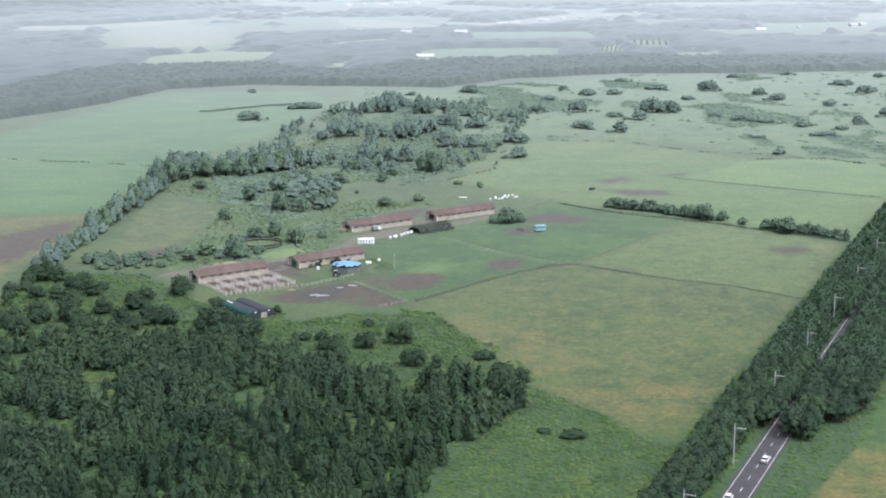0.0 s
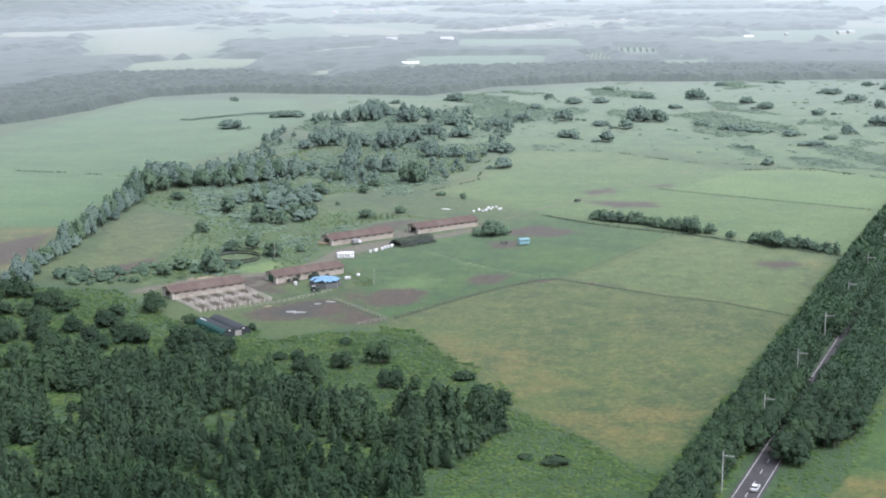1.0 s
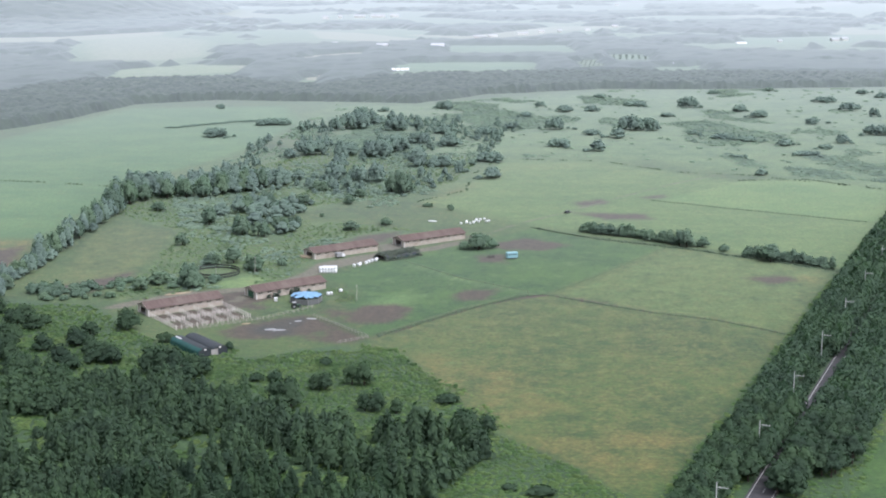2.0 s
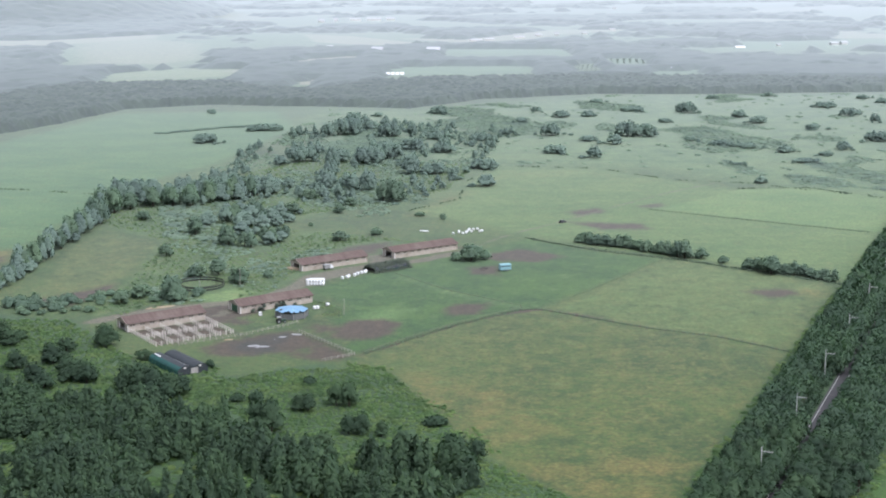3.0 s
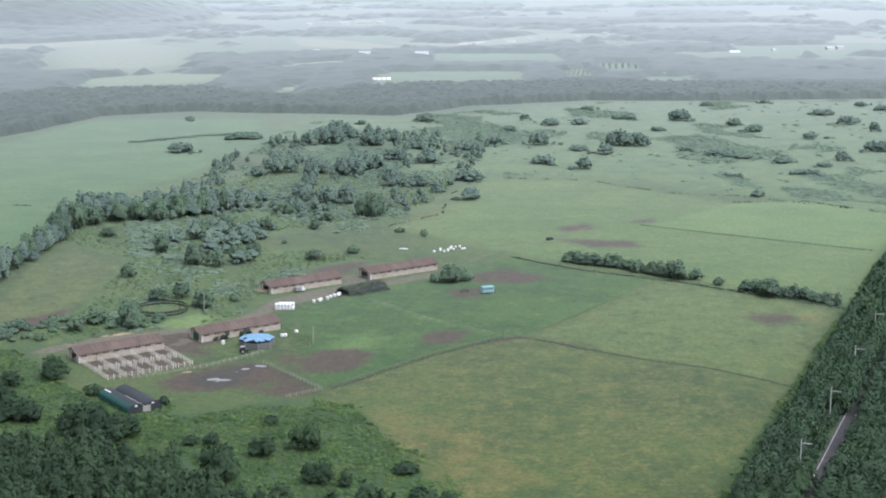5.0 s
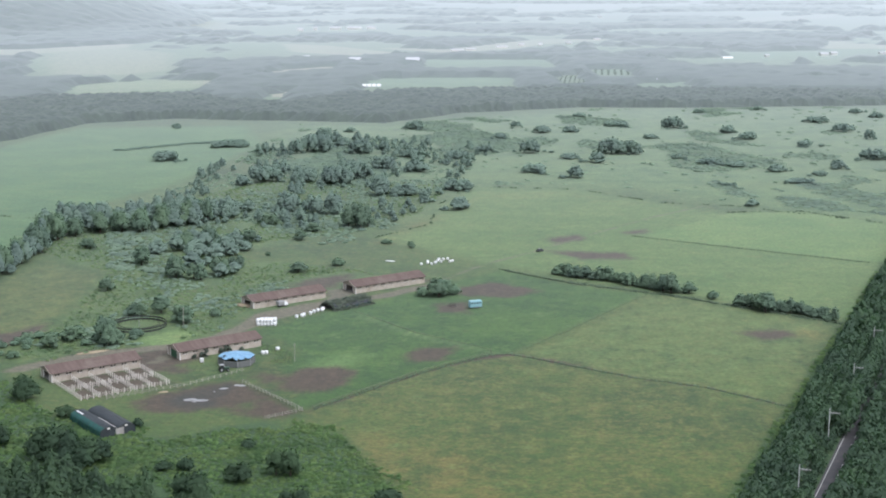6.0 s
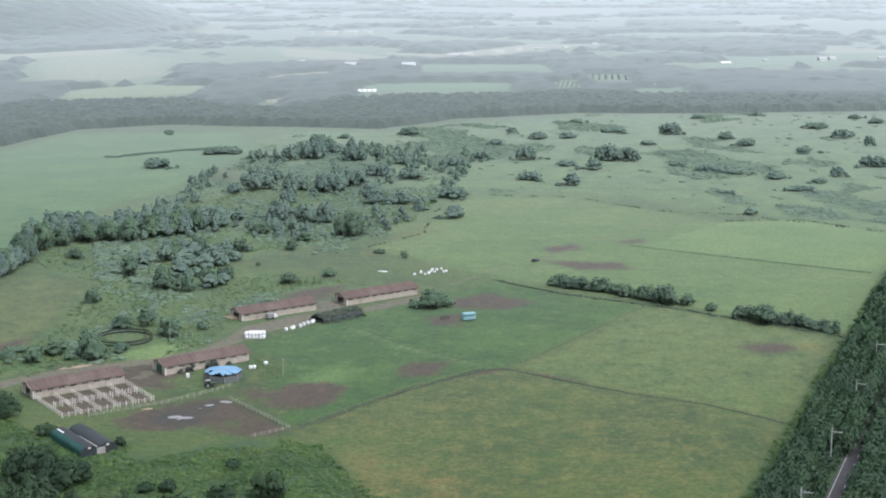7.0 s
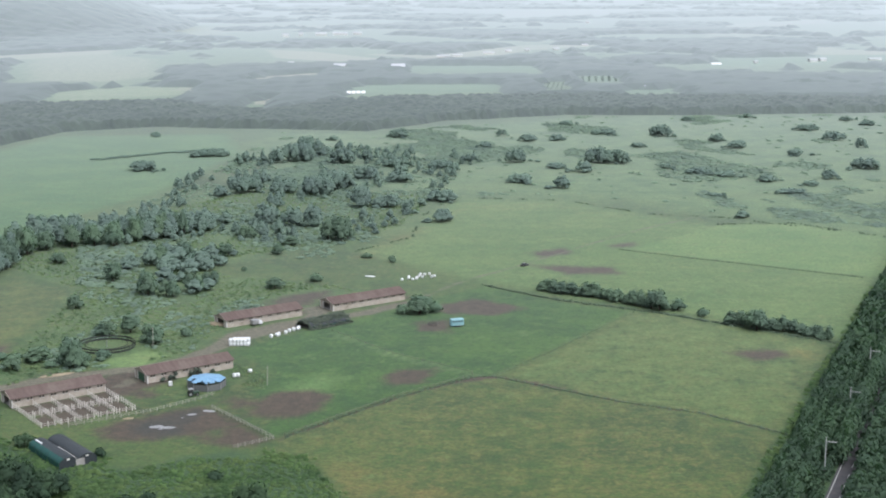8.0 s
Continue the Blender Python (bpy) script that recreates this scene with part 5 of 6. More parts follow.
def farm_at(x, y, u, v, turn=FARM_TURN):
    """The place u metres along the farm's line and v metres out from the barn's front, from (x, y)."""
    c, s = math.cos(radians(turn)), math.sin(radians(turn))
    return x + c * u + s * v, y + s * u - c * v


PEN_RAILS, PEN_LABEL = (0.6, 1.2), "white post-and-rail fence of the horse pens"
for i in range(6):
    u = 0.5 + i * 6.1
    fence("pen_fence", [farm_at(-101.9, 567.6, u, 0.6), farm_at(-101.9, 567.6, u, 11.2)], 1.75, 1.8, 0.2, PEN_RAILS, FENCE_WHITE, PEN_LABEL, "white fences of the pens")
    fence("pen_fence", [farm_at(-101.9, 567.6, u, 13.0), farm_at(-101.9, 567.6, u, 24.0)], 1.75, 1.8, 0.2, PEN_RAILS, FENCE_WHITE, PEN_LABEL, "white fences of the pens")
for v in (11.2, 13.0, 24.0):
    fence("pen_fence", [farm_at(-101.9, 567.6, 0.5, v), farm_at(-101.9, 567.6, 31.0, v)], 2.1, 1.8, 0.2, PEN_RAILS, FENCE_WHITE, PEN_LABEL, "white fences of the pens")
for i in range(5):
    for v0, v1 in ((1.6, 10.0), (14.2, 22.8)):
        u = 1.4 + i * 6.1
        corners = [farm_at(-101.9, 567.6, a, b) for a, b in ((u, v0), (u + 4.4, v0), (u + 4.4, v1), (u, v1))]
        n = 10
        g = Geo()
        ring = []
        for (ax, ay), (bx, by) in zip(corners, corners[1:] + corners[:1]):
            ring += [(ax + (bx - ax) * k / n + rnd.uniform(-0.2, 0.2), ay + (by - ay) * k / n + rnd.uniform(-0.2, 0.2)) for k in range(n)]
        structure("ground_pen_soil", g.loft([[(a, b, -0.2) for a, b in ring], [(a, b, 0.05) for a, b in ring]]), MUD_PEN, "trodden bare soil inside a horse pen", "ground")
fence("paddock_fence", [(-80, 549), (-57, 563.5), (-45, 575), (-40, 581)], 2.4, 1.3, 0.14, (0.55, 1.1), FENCE_GREY, "weathered pale fence along the muddy paddock", "fences of the paddock")
fence("paddock_fence", [(-39, 566.5), (-17, 536.5)], 2.2, 1.4, 0.14, (0.5, 0.9, 1.25), FENCE_GREY, "weathered pale rail fence across the paddock", "fences of the paddock")
fence("paddock_fence", [(-17, 536.5), (-28, 528.5)], 2.4, 1.3, 0.14, (0.55, 1.1), FENCE_GREY, "weathered pale fence at the paddock corner", "fences of the paddock")
fence("field_fence", [(-14, 539.5), (19, 578.5), (45, 601.5)], 4.5, 1.1, 0.11, (0.7,), FIELD_WOOD, "thin field fence along the overgrown ditch", "fences of the fields")
fence("field_fence", [(-6, 661), (18, 628), (45, 604)], 4.5, 1.1, 0.11, (0.7,), FIELD_WOOD, "thin weathered field fence through pasture", "fences of the fields")

# ---------------------------------------------------------------- twin arched shed
def arched_shed():
    s = thing("arched_shed", at(-74, 511.5, 0, 37), "twin dark arched sheds with green tarpaulin sides", "shed")
    span, length, side, rise = 5.6, 21.0, 1.5, 1.6
    for k in range(2):
        x0 = k * (span + 0.02)
        arc = [(x0 + span / 2 - span / 2 * math.cos(a), side + rise * math.sin(a)) for a in (math.pi * i / 12 for i in range(13))]
        for name, lo, hi, mat in (("side_sheet", 0, 4, GREY_SHEET if k else GREEN_SHEET), ("roof_sheet", 4, 12, GREY_SHEET)):
            pts = arc[lo : hi + 1]
            if lo == 0:
                pts = [(x0, 0.0)] + pts
            outer = [(x, z) for x, z in pts]
            inner = [(x0 + span / 2 + (x - x0 - span / 2) * 0.985, z * 0.985) for x, z in reversed(pts)]
            rows = [[(x, yy, z) for x, z in outer + inner] for yy in (0, length * 0.25, length * 0.5, length * 0.75, length)]
            part(name, Geo().loft(rows), mat, s, smooth=False)
        part("side_wall", Geo().box(x0 + span - 0.06, 0.02, 0, x0 + span - 0.01, length, side), GREEN_SHEET, s)
        for yy in (0.06, length - 0.12):
            ring = [(x0 + 0.06, 0.0)] + [(x0 + span / 2 + (x - x0 - span / 2) * 0.975, z * 0.975) for x, z in arc] + [(x0 + span - 0.06, 0.0)]
            part("end_sheet", Geo().loft([[(x, yy + d, z) for x, z in ring] for d in (0.0, 0.06)]), GREY_SHEET, s, "dark end sheet")
        part("vent", Geo().box(x0 + span / 2 - 0.5, -0.03, 2.3, x0 + span / 2 + 0.3, 0.05, 2.75), TRIM, s, "small white vent")
        for i in range(8):
            yy = 0.2 + i * (length - 0.4) / 7
            hoop = [[(x, yy - 0.05, z + 0.03), (x, yy + 0.05, z + 0.03), (x, yy + 0.05, z - 0.03), (x, yy - 0.05, z - 0.03)] for x, z in arc]
            part("hoop", Geo().loft(hoop), RING_STEEL, s)
    for i in range(9):
        yy = 0.5 + i * (length - 1.0) / 8
        part("side_prop", Geo().tube((-0.75, yy, 0.0), (0.12, yy, side + 0.55), 0.09, 0.07, 5), GREEN_DOOR, s, "green sloping side prop")
    part("door", Geo().box(span - 0.7, -0.08, 0.05, span + 1.9, 0.0, 2.1), CONCRETE, s, "pale grey sliding door")
    part("ridge_strip", Geo().box(span - 0.35, 0.8, side + 0.5, span - 0.05, length * 0.62, side + 0.66), TRIM, s, "white plastic strip in the roof valley")
    part("patch", Geo().box(1.6, length - 5.2, side + 1.25, 2.1, length - 1.0, side + 1.62), WRAP, s, "white patch on the sheeting")
    return s


arched_shed()

# ---------------------------------------------------------------- blue-roofed horse walker
def horse_walker():
    w = thing("horse_walker", at(-43.8, 590.0, 0, 10), "eight-sided horse walker with a torn blue roof", "horse walker")
    r, eave, top = 6.3, 2.9, 3.75
    for i in range(8):
        a, b = 2 * math.pi * i / 8, 2 * math.pi * (i + 1) / 8
        A, B = (r * math.cos(a), r * math.sin(a)), (r * math.cos(b), r * math.sin(b))
        g, n = Geo(), 5
        torn = {4: {(3, 0), (3, 1), (4, 2)}, 5: {(4, 1), (4, 2), (4, 3), (3, 2)}, 6: {(4, 0), (4, 3)}}.get(i, set())
        for j in range(n):
            for k in range(n):
                if (j, k) in torn:
                    continue
                corner = []
                for jj, kk in ((j, k), (j + 1, k), (j + 1, k + 1), (j, k + 1)):
                    q, f = jj / n, kk / n
                    corner.append((q * (A[0] + (B[0] - A[0]) * f), q * (A[1] + (B[1] - A[1]) * f), top + (eave - top) * q - 0.12 * math.sin(math.pi * q) * math.sin(math.pi * f)))
                g.loft([[(x, y, z - 0.04) for x, y, z in corner], corner])
        part("roof_panel", g, BLUE_SHEET, w, "blue tarpaulin roof panel")
        part("post", Geo().tube((*A, 0), (*A, eave), 0.09, 0.09, 6), STEEL, w)
        g = Geo().loft([[(A[0] * k, A[1] * k, z0), (B[0] * k, B[1] * k, z0), (B[0] * k, B[1] * k, z1), (A[0] * k, A[1] * k, z1)] for k, z0, z1 in ((0.985, 0.1, 2.3), (0.975, 0.1, 2.3))])
        part("screen", g, NET, w, "grey screen panel")
        part("rafter", Geo().tube((0, 0, top - 0.12), (A[0], A[1], eave - 0.1), 0.05, 0.05, 5), STEEL, w)
    part("centre_post", Geo().tube((0, 0, 0), (0, 0, top - 0.05), 0.18, 0.14, 8), STEEL, w)
    return w


horse_walker()


def round_pen():
    p = thing("round_pen", at(-86.8, 640.5), "dark steel round pen with a trodden track inside", "round pen")
    for radius, count, high in ((10.2, 26, 1.7), (7.6, 20, 1.3)):
        post = Geo().tube((0, 0, 0), (0, 0, high + 0.15), 0.07, 0.07, 6).mesh("post", RING_STEEL)
        for i in range(count):
            a, b = 2 * math.pi * i / count, 2 * math.pi * (i + 1) / count
            A, B = (radius * math.cos(a), radius * math.sin(a)), (radius * math.cos(b), radius * math.sin(b))
            o = part("post", post, RING_STEEL, p)
            o.location = (*A, 0)
            for z0, z1 in ((0.15, 0.75), (high - 0.5, high)) if radius > 9 else ((high - 0.25, high),):
                g = Geo().loft([[(A[0] * k, A[1] * k, z0), (B[0] * k, B[1] * k, z0), (B[0] * k, B[1] * k, z1), (A[0] * k, A[1] * k, z1)] for k in (1.0, 0.993)])
                part("panel", g, RING_STEEL, p)
    part("centre_post", Geo().tube((0, 0, 0), (0, 0, 2.6), 0.16, 0.12, 8), STEEL, p)
    return p


round_pen()

# ---------------------------------------------------------------- bales, vehicles, small things
def bale_mesh():
    ring = lambda r, z: [(r * math.cos(a), r * math.sin(a), z) for a in (2 * math.pi * i / 14 for i in range(14))]
    return Geo().loft([ring(0.55, 0.0), ring(0.64, 0.07), ring(0.65, 0.6), ring(0.64, 1.13), ring(0.53, 1.22)]).mesh("wrapped_bale", WRAP, True)


BALE = bale_mesh()


def bale(x, y, z=0.0, lying=False, label="white plastic-wrapped round bale on the grass", group="loose wrapped bales", size=1.0):
    b = tagged(new("wrapped_bale", BALE), label, "hay bale", group)
    tip = pose(0, 0, 0.64 * size, 90, 0, 0) if lying else Matrix.Identity(4)
    b.matrix_basis = pose(x, y, z, 0, 0, rnd.uniform(0, 360)) @ tip @ Matrix.Scale(size, 4)
    return b


for layer in range(2):
    for i in range(6):
        for j in range(3):
            if layer == 1 and (i, j) in ((5, 0), (0, 2)):
                continue
            bale(-42.0 + i * 1.26 + rnd.uniform(-0.06, 0.06), 641.6 + j * 1.24, layer * 1.22, False, "white plastic-wrapped round bale in a stack", "stacked wrapped bales")
for x, y in ((-28.2, 653), (-26.6, 655), (-25.6, 656.2), (-23.2, 658.4), (-22.0, 661), (-20.6, 663), (-19.4, 665.4), (-18.6, 664), (-36, 601.5), (-34.8, 601.9), (-31.8, 606.4)):
    bale(x, y, 0, rnd.random() < 0.5)
for x, y in ((21, 749), (23, 751.5), (25, 750), (26.6, 753), (28.2, 756.5), (30, 754), (31, 759), (32.2, 760.5), (33.8, 755), (35.2, 756), (29, 760), (24, 754.5), (27.4, 751)):
    bale(x, y, 0, True, "white wrapped bale lying in the pasture", "bales beside the far lane", 0.85)


def lump(name, x, y, rx, ry, h, material, label, category, seed, turn=0.0, kind=""):
    """A low uneven heap or sheet lying on the ground."""
    rng = random.Random(seed)
    rows = []
    for f, z in ((1.0, -0.05), (0.94, 0.35), (0.7, 0.75), (0.35, 0.95)):
        rows.append([(rx * f * math.cos(a) * rng.uniform(0.86, 1.1), ry * f * math.sin(a) * rng.uniform(0.86, 1.1), h * z * rng.uniform(0.85, 1.1)) for a in (2 * math.pi * i / 16 for i in range(16))])
    ob = tagged(new(name, Geo().loft(rows).mesh(name, material, True)), label, category, kind=kind)
    ob.matrix_basis = at(x, y, 0, turn)
    return ob


lump("plastic_sheet", 6.2, 757.5, 2.6, 0.8, 0.3, WRAP, "crumpled white plastic sheet lying on grass", "plastic sheet", 3, -20)
lump("straw_heap", -50.5, 672.5, 4.6, 2.2, 0.9, HAY, "heap of old straw beside the stable", "straw", 5, -30)
lump("straw_heap", -97, 604.5, 6.5, 1.6, 0.25, HAY, "spread heap of old straw behind the stable", "straw", 6, 30)
lump("straw_heap", -63.5, 556.8, 1.8, 0.8, 0.35, HAY, "small heap of straw by the fence", "straw", 7, 20)
for x, y, rx, ry, turn, seed in ((-53.6, 548.8, 2.3, 1.4, 15, 1), (-50.0, 548.0, 2.4, 1.2, 0, 5), (-52.0, 546.6, 0.8, 0.5, 0, 6), (-44.5, 560.6, 1.6, 0.9, 20, 2), (-39.6, 564.0, 2.2, 1.1, -15, 3), (-47.0, 557.4, 0.4, 0.3, 0, 4)):
    lump("water_puddle", x, y, rx, ry, 0.05, PUDDLE, "shallow pale puddle in the muddy paddock", "puddle", seed, turn, "structure")


def wheel(parent, x, y, r, width):
    w = part("wheel", Geo().tube((x, y - width / 2, r), (x, y + width / 2, r), r, r, 14), TIRE, parent, "black rubber tyre")
    part("rim", Geo().tube((x, y - width / 2 - 0.01, r), (x, y + width / 2 + 0.01, r), r * 0.55, r * 0.55, 10), STEEL, w)
    return w


def car(x, y, turn, paint, label, z=0.0):
    """A saloon: lower body, glazed cabin, bumpers, lights and wheels, along x."""
    c = thing("car", at(x, y, z, turn), label, "car", "cars on the road")
    prof = [(-2.15, 0.35), (-2.2, 0.75), (-2.0, 0.98), (-1.3, 1.02), (0.9, 1.0), (1.9, 0.85), (2.2, 0.65), (2.2, 0.35)]
    part("body", Geo().loft([[(a, yy * (0.96 if b > 0.9 else 1), b) for a, b in prof] for yy in (-0.9, -0.86, 0.86, 0.9)]), paint, c)
    part("cabin", Geo().loft([[(-1.75, -0.78, 0.99), (1.05, -0.78, 0.99), (1.05, 0.78, 0.99), (-1.75, 0.78, 0.99)], [(-1.25, -0.64, 1.42), (0.35, -0.64, 1.42), (0.35, 0.64, 1.42), (-1.25, 0.64, 1.42)]]), GLASS, c, "dark glazed cabin")
    part("roof", Geo().soft_box(-1.3, -0.66, 1.41, 0.4, 0.66, 1.48, 0.05), paint, c)
    for yy in (-0.65, 0.65):
        part("headlight", Geo().soft_box(2.1, yy - 0.2, 0.6, 2.23, yy + 0.2, 0.76, 0.03), TRIM, c)
        part("tail_light", Geo().soft_box(-2.23, yy - 0.2, 0.7, -2.1, yy + 0.2, 0.9, 0.03), ROOF, c)
    for xx in (-1.35, 1.35):
        for yy in (-0.82, 0.82):
            wheel(c, xx, yy, 0.33, 0.2)
    return c


car(*by_road(27, 4.2), math.degrees(ROAD_TURN), CAR_PAINT, "white saloon car on the asphalt road", 0.1)
car(*by_road(-4, 1.6), math.degrees(ROAD_TURN) + 180, CAR_PAINT, "white car following along the tree-lined road", 0.1)
car(76.8, 778.5, 52, DARK_PAINT, "dark car with pale roof on the farm lane")


def tractor(x, y, turn):
    t = thing("tractor", at(x, y, 0, turn), "dark green tractor with a grey cab roof", "tractor")
    part("bonnet", Geo().soft_box(0.2, -0.42, 0.75, 2.2, 0.42, 1.5, 0.12), TRACTOR_PAINT, t)
    part("chassis", Geo().box(-1.0, -0.35, 0.5, 2.1, 0.35, 0.8), RING_STEEL, t)
    part("cab", Geo().loft([[(-1.2, -0.75, 0.9), (0.3, -0.75, 0.9), (0.3, 0.75, 0.9), (-1.2, 0.75, 0.9)], [(-1.05, -0.65, 2.3), (0.1, -0.65, 2.3), (0.1, 0.65, 2.3), (-1.05, 0.65, 2.3)]]), GLASS, t, "dark glazed cab")
    part("cab_roof", Geo().soft_box(-1.25, -0.85, 2.3, 0.3, 0.85, 2.48, 0.06), STEEL, t, "grey cab roof")
    part("exhaust", Geo().tube((1.3, 0.3, 1.45), (1.3, 0.3, 2.3), 0.05, 0.05, 6), RING_STEEL, t)
    for xx, yy, r, w in ((-0.7, -0.85, 0.78, 0.42), (-0.7, 0.85, 0.78, 0.42), (1.6, -0.7, 0.48, 0.3), (1.6, 0.7, 0.48, 0.3)):
        wheel(t, xx, yy, r, w)
    return t


tractor(-47.2, 580.3, 20)


def horse_trailer(x, y, turn):
    t = thing("horse_trailer", at(x, y, 0, turn), "pale blue livestock trailer standing in the pasture", "trailer")
    part("body", Geo().soft_box(-2.5, -1.15, 0.55, 2.5, 1.15, 2.9, 0.2), TRAILER_PAINT, t)
    part("roof", Geo().soft_box(-2.55, -1.2, 2.82, 2.55, 1.2, 3.05, 0.15), TRAILER_PAINT, t)
    for i in range(4):
        part("side_slot", Geo().box(-2.2 + i * 1.15, -1.2, 2.0, -1.35 + i * 1.15, -1.14, 2.4), DARK, t)
    part("ramp", Geo().box(-2.6, -0.95, 0.5, -2.5, 0.95, 2.2), TRAILER_PAINT, t)
    part("drawbar", Geo().tube((2.4, 0, 0.6), (3.7, 0, 0.5), 0.07, 0.07, 6), RING_STEEL, t)
    for xx in (-0.6, 0.6):
        for yy in (-1.1, 1.1):
            wheel(t, xx, yy, 0.38, 0.22)
    return t


horse_trailer(41.8, 668.6, 18)


def small_truck(x, y, turn):
    t = thing("small_truck", at(x, y, 0, turn), "small grey-white truck parked by the stable wall", "truck")
    part("cab", Geo().loft([[(0.7, -0.85, 0.5), (2.3, -0.85, 0.5), (2.3, 0.85, 0.5), (0.7, 0.85, 0.5)], [(0.7, -0.85, 1.2), (2.25, -0.85, 1.2), (2.25, 0.85, 1.2), (0.7, 0.85, 1.2)], [(0.75, -0.75, 2.0), (1.7, -0.75, 2.0), (1.7, 0.75, 2.0), (0.75, 0.75, 2.0)]]), CAR_PAINT, t)
    part("windscreen", Geo().loft([[(2.28, -0.7, 1.25), (2.28, 0.7, 1.25), (1.82, 0.66, 1.9), (1.82, -0.66, 1.9)], [(2.25, -0.7, 1.24), (2.25, 0.7, 1.24), (1.79, 0.66, 1.89), (1.79, -0.66, 1.89)]]), GLASS, t)
    part("cargo_box", Geo().soft_box(-2.3, -0.95, 0.75, 0.6, 0.95, 2.4, 0.06), STEEL, t, "grey cargo box")
    part("chassis", Geo().box(-2.2, -0.4, 0.4, 2.0, 0.4, 0.7), RING_STEEL, t)
    for xx in (-1.4, 1.5):
        for yy in (-0.78, 0.78):
            wheel(t, xx, yy, 0.34, 0.22)
    return t


small_truck(-35.5, 671.4, 40)


def water_tank(x, y):
    t = thing("water_tank", at(x, y, 0, 20), "white plastic water tank in a steel cage", "water tank")
    part("tank", Geo().soft_box(-0.6, -0.5, 0.15, 0.6, 0.5, 1.5, 0.1), WRAP, t)
    part("pallet", Geo().box(-0.65, -0.55, 0, 0.65, 0.55, 0.15), BARK, t)
    for z in (0.5, 0.9, 1.3):
        part("cage_bar", Geo().box(-0.64, -0.54, z, 0.64, -0.51, z + 0.04), STEEL, t)
    return t


water_tank(-56, 591.3)


def overgrown_shed():
    s = thing("overgrown_shed", at(-13.8, 664.0, 0, 40), "dark collapsed hoop shed smothered in climbing plants", "shed")
    length, span, side, rise = 18.0, 8.5, 0.9, 2.0
    arc = [(span / 2 - span / 2 * math.cos(a), side + rise * math.sin(a)) for a in (math.pi * i / 10 for i in range(11))]
    outer, inner = arc, [(span / 2 + (a - span / 2) * 0.98, b * 0.97) for a, b in reversed(arc)]
    rows = []
    for k in range(9):
        sag = 1 - 0.16 * abs(math.sin(k * 1.3))
        rows.append([(length * k / 8, a, b * sag) for a, b in outer + inner])
    part("roof_sheet", Geo().loft(rows), GREY_SHEET, s, "sagging dark roof sheet")
    for k in range(9):
        x = length * k / 8
        part("hoop", Geo().loft([[(x - 0.05, a, b * 0.78), (x + 0.05, a, b * 0.78), (x + 0.05, a, b * 0.78 - 0.08), (x - 0.05, a, b * 0.78 - 0.08)] for a, b in arc]), STEEL, s)
    for y in (0.0, span - 0.1):
        part("side_wall", Geo().box(0.1, y, 0, length - 0.1, y + 0.1, side), GREEN_SHEET, s)
    part("end_sheet", Geo().loft([[(x, a, b * 0.8) for a, b in [(0.1, 0)] + arc[1:-1] + [(span - 0.1, 0)]] for x in (0.3, 0.36)]), DARK, s)
    return s


overgrown_shed()
vine = []
for k in range(620):
    u, v = rnd.uniform(-0.5, 19.0), rnd.uniform(-0.8, 9.5)
    x, y = farm_at(-13.8, 664.0, u, -v, 40)
    z = 2.75 * max(0.0, math.sin(math.pi * min(max(v / 9, 0), 1))) ** 0.7 * rnd.uniform(0.75, 1.05) if rnd.random() < 0.85 else 0.0
    vine.append((x, y, z, rnd.uniform(0, 6), rnd.uniform(0.7, 1.4), rnd.uniform(0.4, 0.8), k))
for u, v, h in ((8.2, 0.5, 1.6), (9.6, 0.5, 2.4), (15.8, 0.6, 2.0), (17.4, 0.6, 2.8), (19.0, 0.6, 2.2), (5.4, 0.4, 1.0), (24.0, 0.4, 0.8)):
    for k in range(5):
        x, y = farm_at(-64, 594, u + rnd.uniform(-0.6, 0.6), v)
        vine.append((x, y, k * h / 5, rnd.uniform(0, 6), 0.8, 0.6, k))
joined("climbing_plants", SHRUB, vine, VINE, "dark climbing plants over old walls and shed", "climbers")
ring_feeder = thing("feed_ring", at(32.5, 670.5), "dark round feed ring on trodden ground", "feeder")
for z in (0.15, 0.55, 0.95):
    for i in range(12):
        a, b = 2 * math.pi * i / 12, 2 * math.pi * (i + 1) / 12
        part("rail", Geo().tube((1.9 * math.cos(a), 1.9 * math.sin(a), z), (1.9 * math.cos(b), 1.9 * math.sin(b), z), 0.05, 0.05, 5), RING_STEEL, ring_feeder)


# ---------------------------------------------------------------- poles
def utility_pole(s):
    x, y = by_road(s, -3.2)
    p = thing("utility_pole", at(x, y, 0, math.degrees(ROAD_TURN)), "pale concrete utility pole with one side arm", "utility pole", "poles along the road")
    part("shaft", Geo().tube((0, 0, -0.3), (0, 0, 11.4), 0.14, 0.09, 10), POLE, p)
    part("arm", Geo().loft([[(a * 0.5 - 0.05, -2.9 * k, 10.15 + 0.05 * c) for a, c in ((0, 0), (0.22, 0), (0.22, 2), (0, 2))] for k in (-0.06, 1.0)]), POLE, p, "pale steel side arm")
    part("brace", Geo().tube((0, 0, 9.3), (0, -1.2, 10.15), 0.04, 0.04, 5), STEEL, p)
    for k in (0.9, 1.8, 2.75):
        part("insulator", Geo().tube((0, -k, 10.27), (0, -k, 10.52), 0.08, 0.05, 6), TRIM, p)
    part("top_bracket", Geo().tube((0, 0, 11.3), (0.05, -0.45, 11.55), 0.05, 0.05, 5), STEEL, p)
    return p


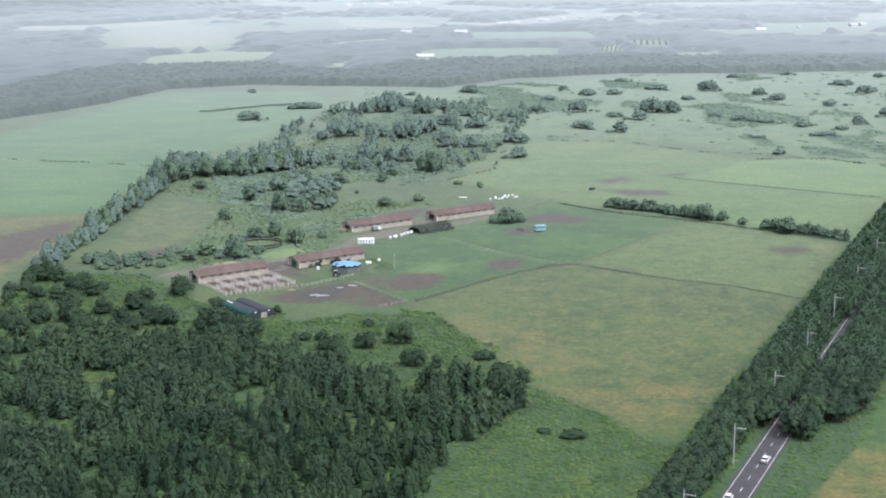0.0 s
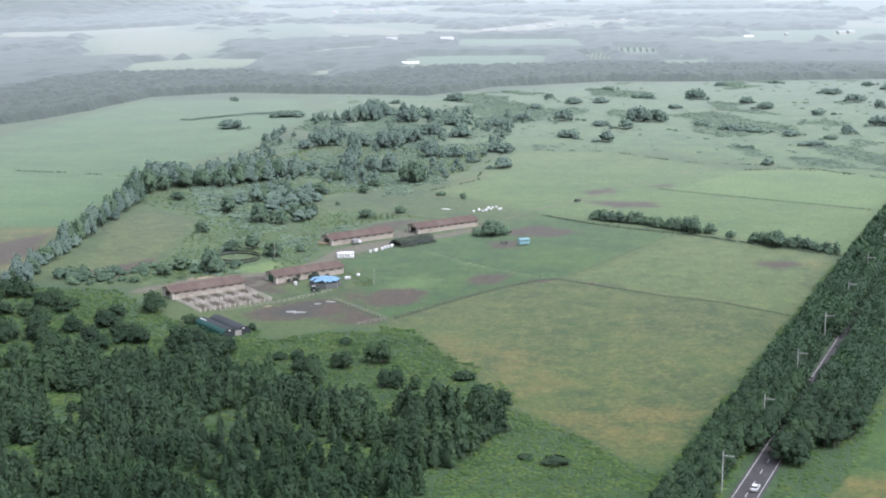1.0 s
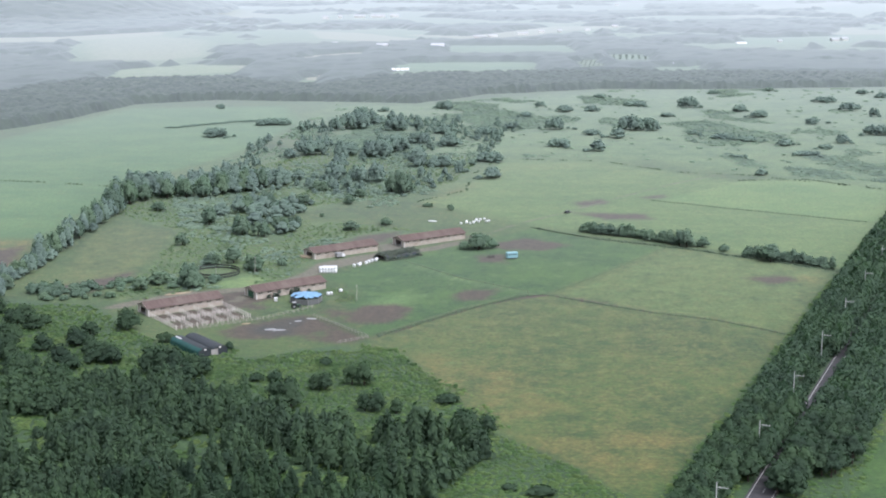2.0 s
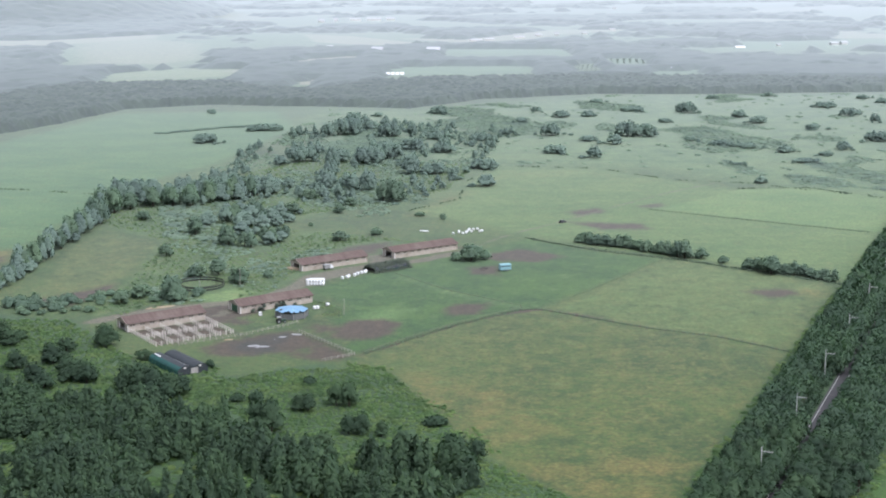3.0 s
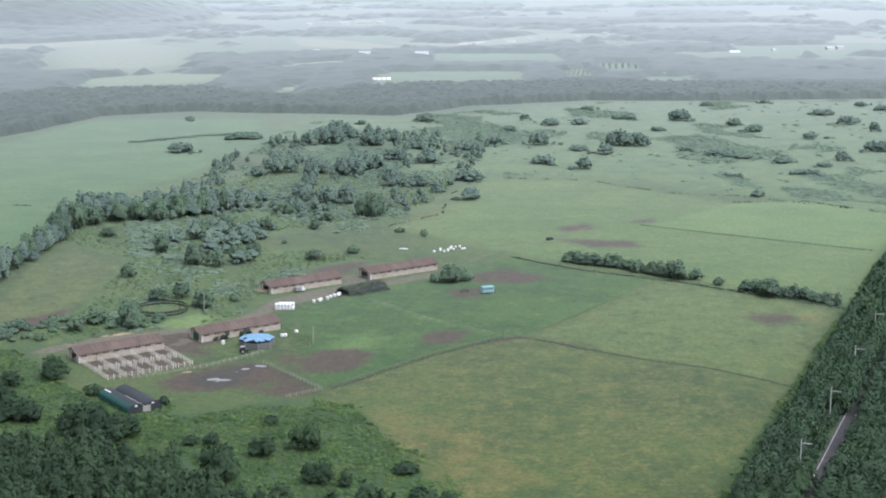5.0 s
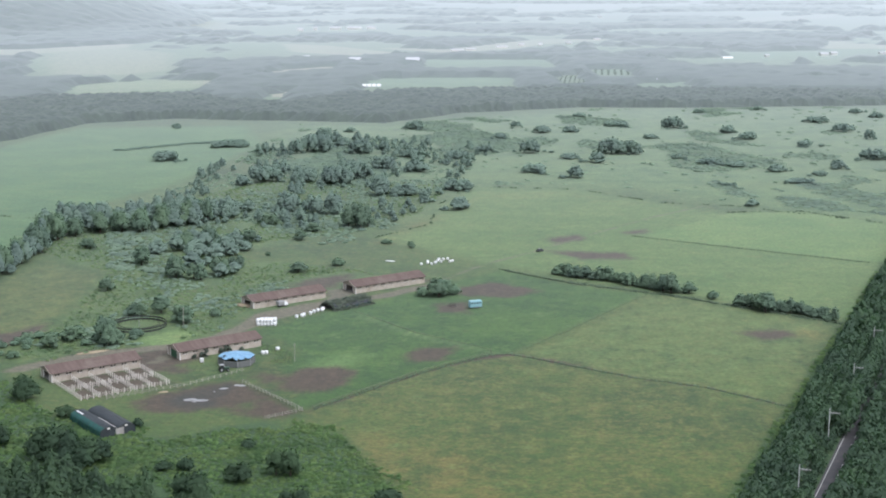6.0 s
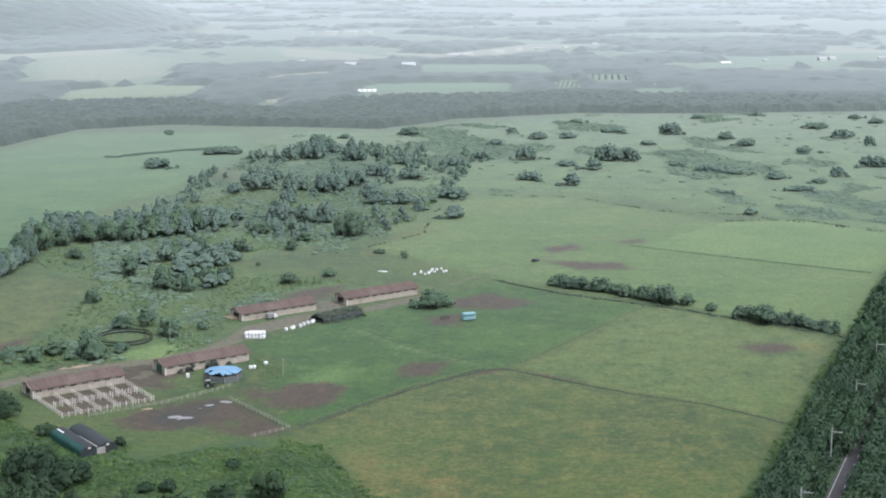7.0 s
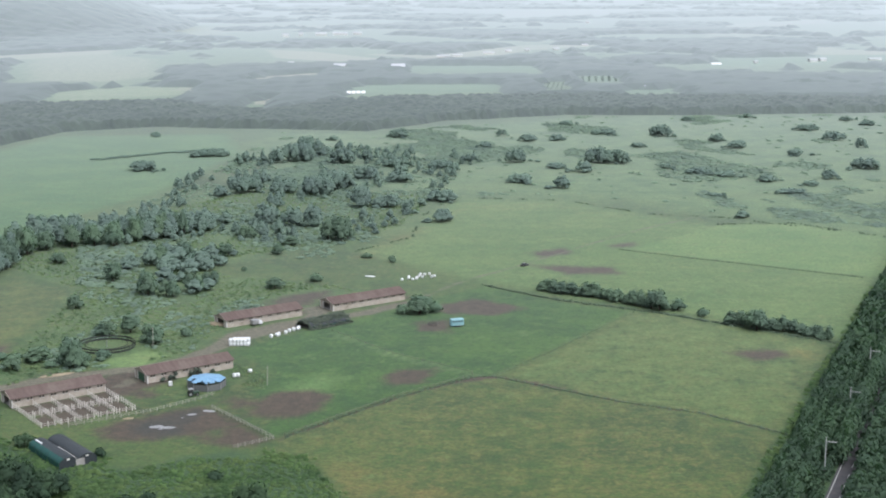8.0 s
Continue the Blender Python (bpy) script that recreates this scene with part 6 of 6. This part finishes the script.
for i in range(-1, 10):
    utility_pole(21.6 + 50.4 * i)
for x, y, h in ((-24, 592, 6.5), (-70, 640, 7.5)):
    p = thing("wooden_pole", at(x, y), "thin pale wooden pole standing in the grass", "pole")
    part("shaft", Geo().tube((0, 0, -0.3), (0.15, 0, h), 0.12, 0.08, 7), FENCE_GREY, p)
    part("crosspiece", Geo().box(-0.4, -0.05, h - 0.5, 0.5, 0.05, h - 0.4), FENCE_GREY, p)


# ---------------------------------------------------------------- far buildings
def far_house(x, y, w, d, h, turn, label, arched=False):
    b = thing("greenhouse" if arched else "far_house", at(x, y, 0, turn), label, "greenhouse" if arched else "house", "pale buildings far off")
    if arched:
        arc = [(d / 2 - d / 2 * math.cos(a), h * math.sin(a)) for a in (math.pi * i / 8 for i in range(9))]
        part("cover", Geo().loft([[(xx, a, c) for a, c in arc] for xx in (-w / 2, 0, w / 2)]), FAR_WALL, b, "white plastic cover")
        part("door", Geo().box(w / 2, d * 0.35, 0, w / 2 + 0.1, d * 0.65, h * 0.7), DARK, b)
        return b
    part("wall", Geo().box(-w / 2, 0, 0, w / 2, d, h), FAR_WALL, b)
    part("roof", Geo().loft([[(xx, -0.6, h - 0.1), (xx, d / 2, h + d * 0.25), (xx, d + 0.6, h - 0.1)] for xx in (-w / 2 - 0.6, w / 2 + 0.6)]), FAR_ROOF, b)
    for i in range(max(2, int(w / 4)) if h > 5.5 else 0):
        xx = -w / 2 + w * (i + 0.5) / max(2, int(w / 4))
        part("window", Geo().box(xx - 0.7, -0.06, h * 0.45, xx + 0.7, 0.02, h * 0.75), DARK, b)
    return b


far_house(14, 1917, 16, 11, 6, 5, "pale two-storey house among far fields")
far_house(-59, 1925, 14, 9, 6, -10, "pale house beside trees far away")
far_house(282, 1672, 7, 5, 3, 0, "small white house at the edge of woodland")
far_house(573, 2078, 11, 7, 3, 12, "white farm building on the far plain")
far_house(590, 2092, 9, 7, 3, 12, "small white shed on the far plain")
for i in range(4):
    far_house(-36 + i * 5.0, 1621 + i, 4.2, 7, 2.4, 0, "short white greenhouse in front of woodland", True)
far_house(431, 2030, 14, 7, 2.2, 8, "long white greenhouse on the far plain", True)
for x, y, w in ((-184, 2660, 14), (-160, 2692, 9), (-125, 2700, 26), (-92, 2712, 34), (-62, 2725, 20)):
    far_house(x, y, w * 0.75, 8, 3.6, 6, "long white shed on the distant plain")
for x, y, w in ((76, 2158, 30), (96, 2176, 22), (143, 2229, 26), (175, 2280, 14), (204, 2293, 10), (250, 2320, 14), (305, 2417, 16), (631, 2956, 18), (407, 3207, 14), (668, 2113, 30), (490, 2057, 8), (-126, 2027, 12), (860, 3900, 20)):
    far_house(x, y, w * 0.6, 5, 2.2, 10, "small white building on the distant plain")
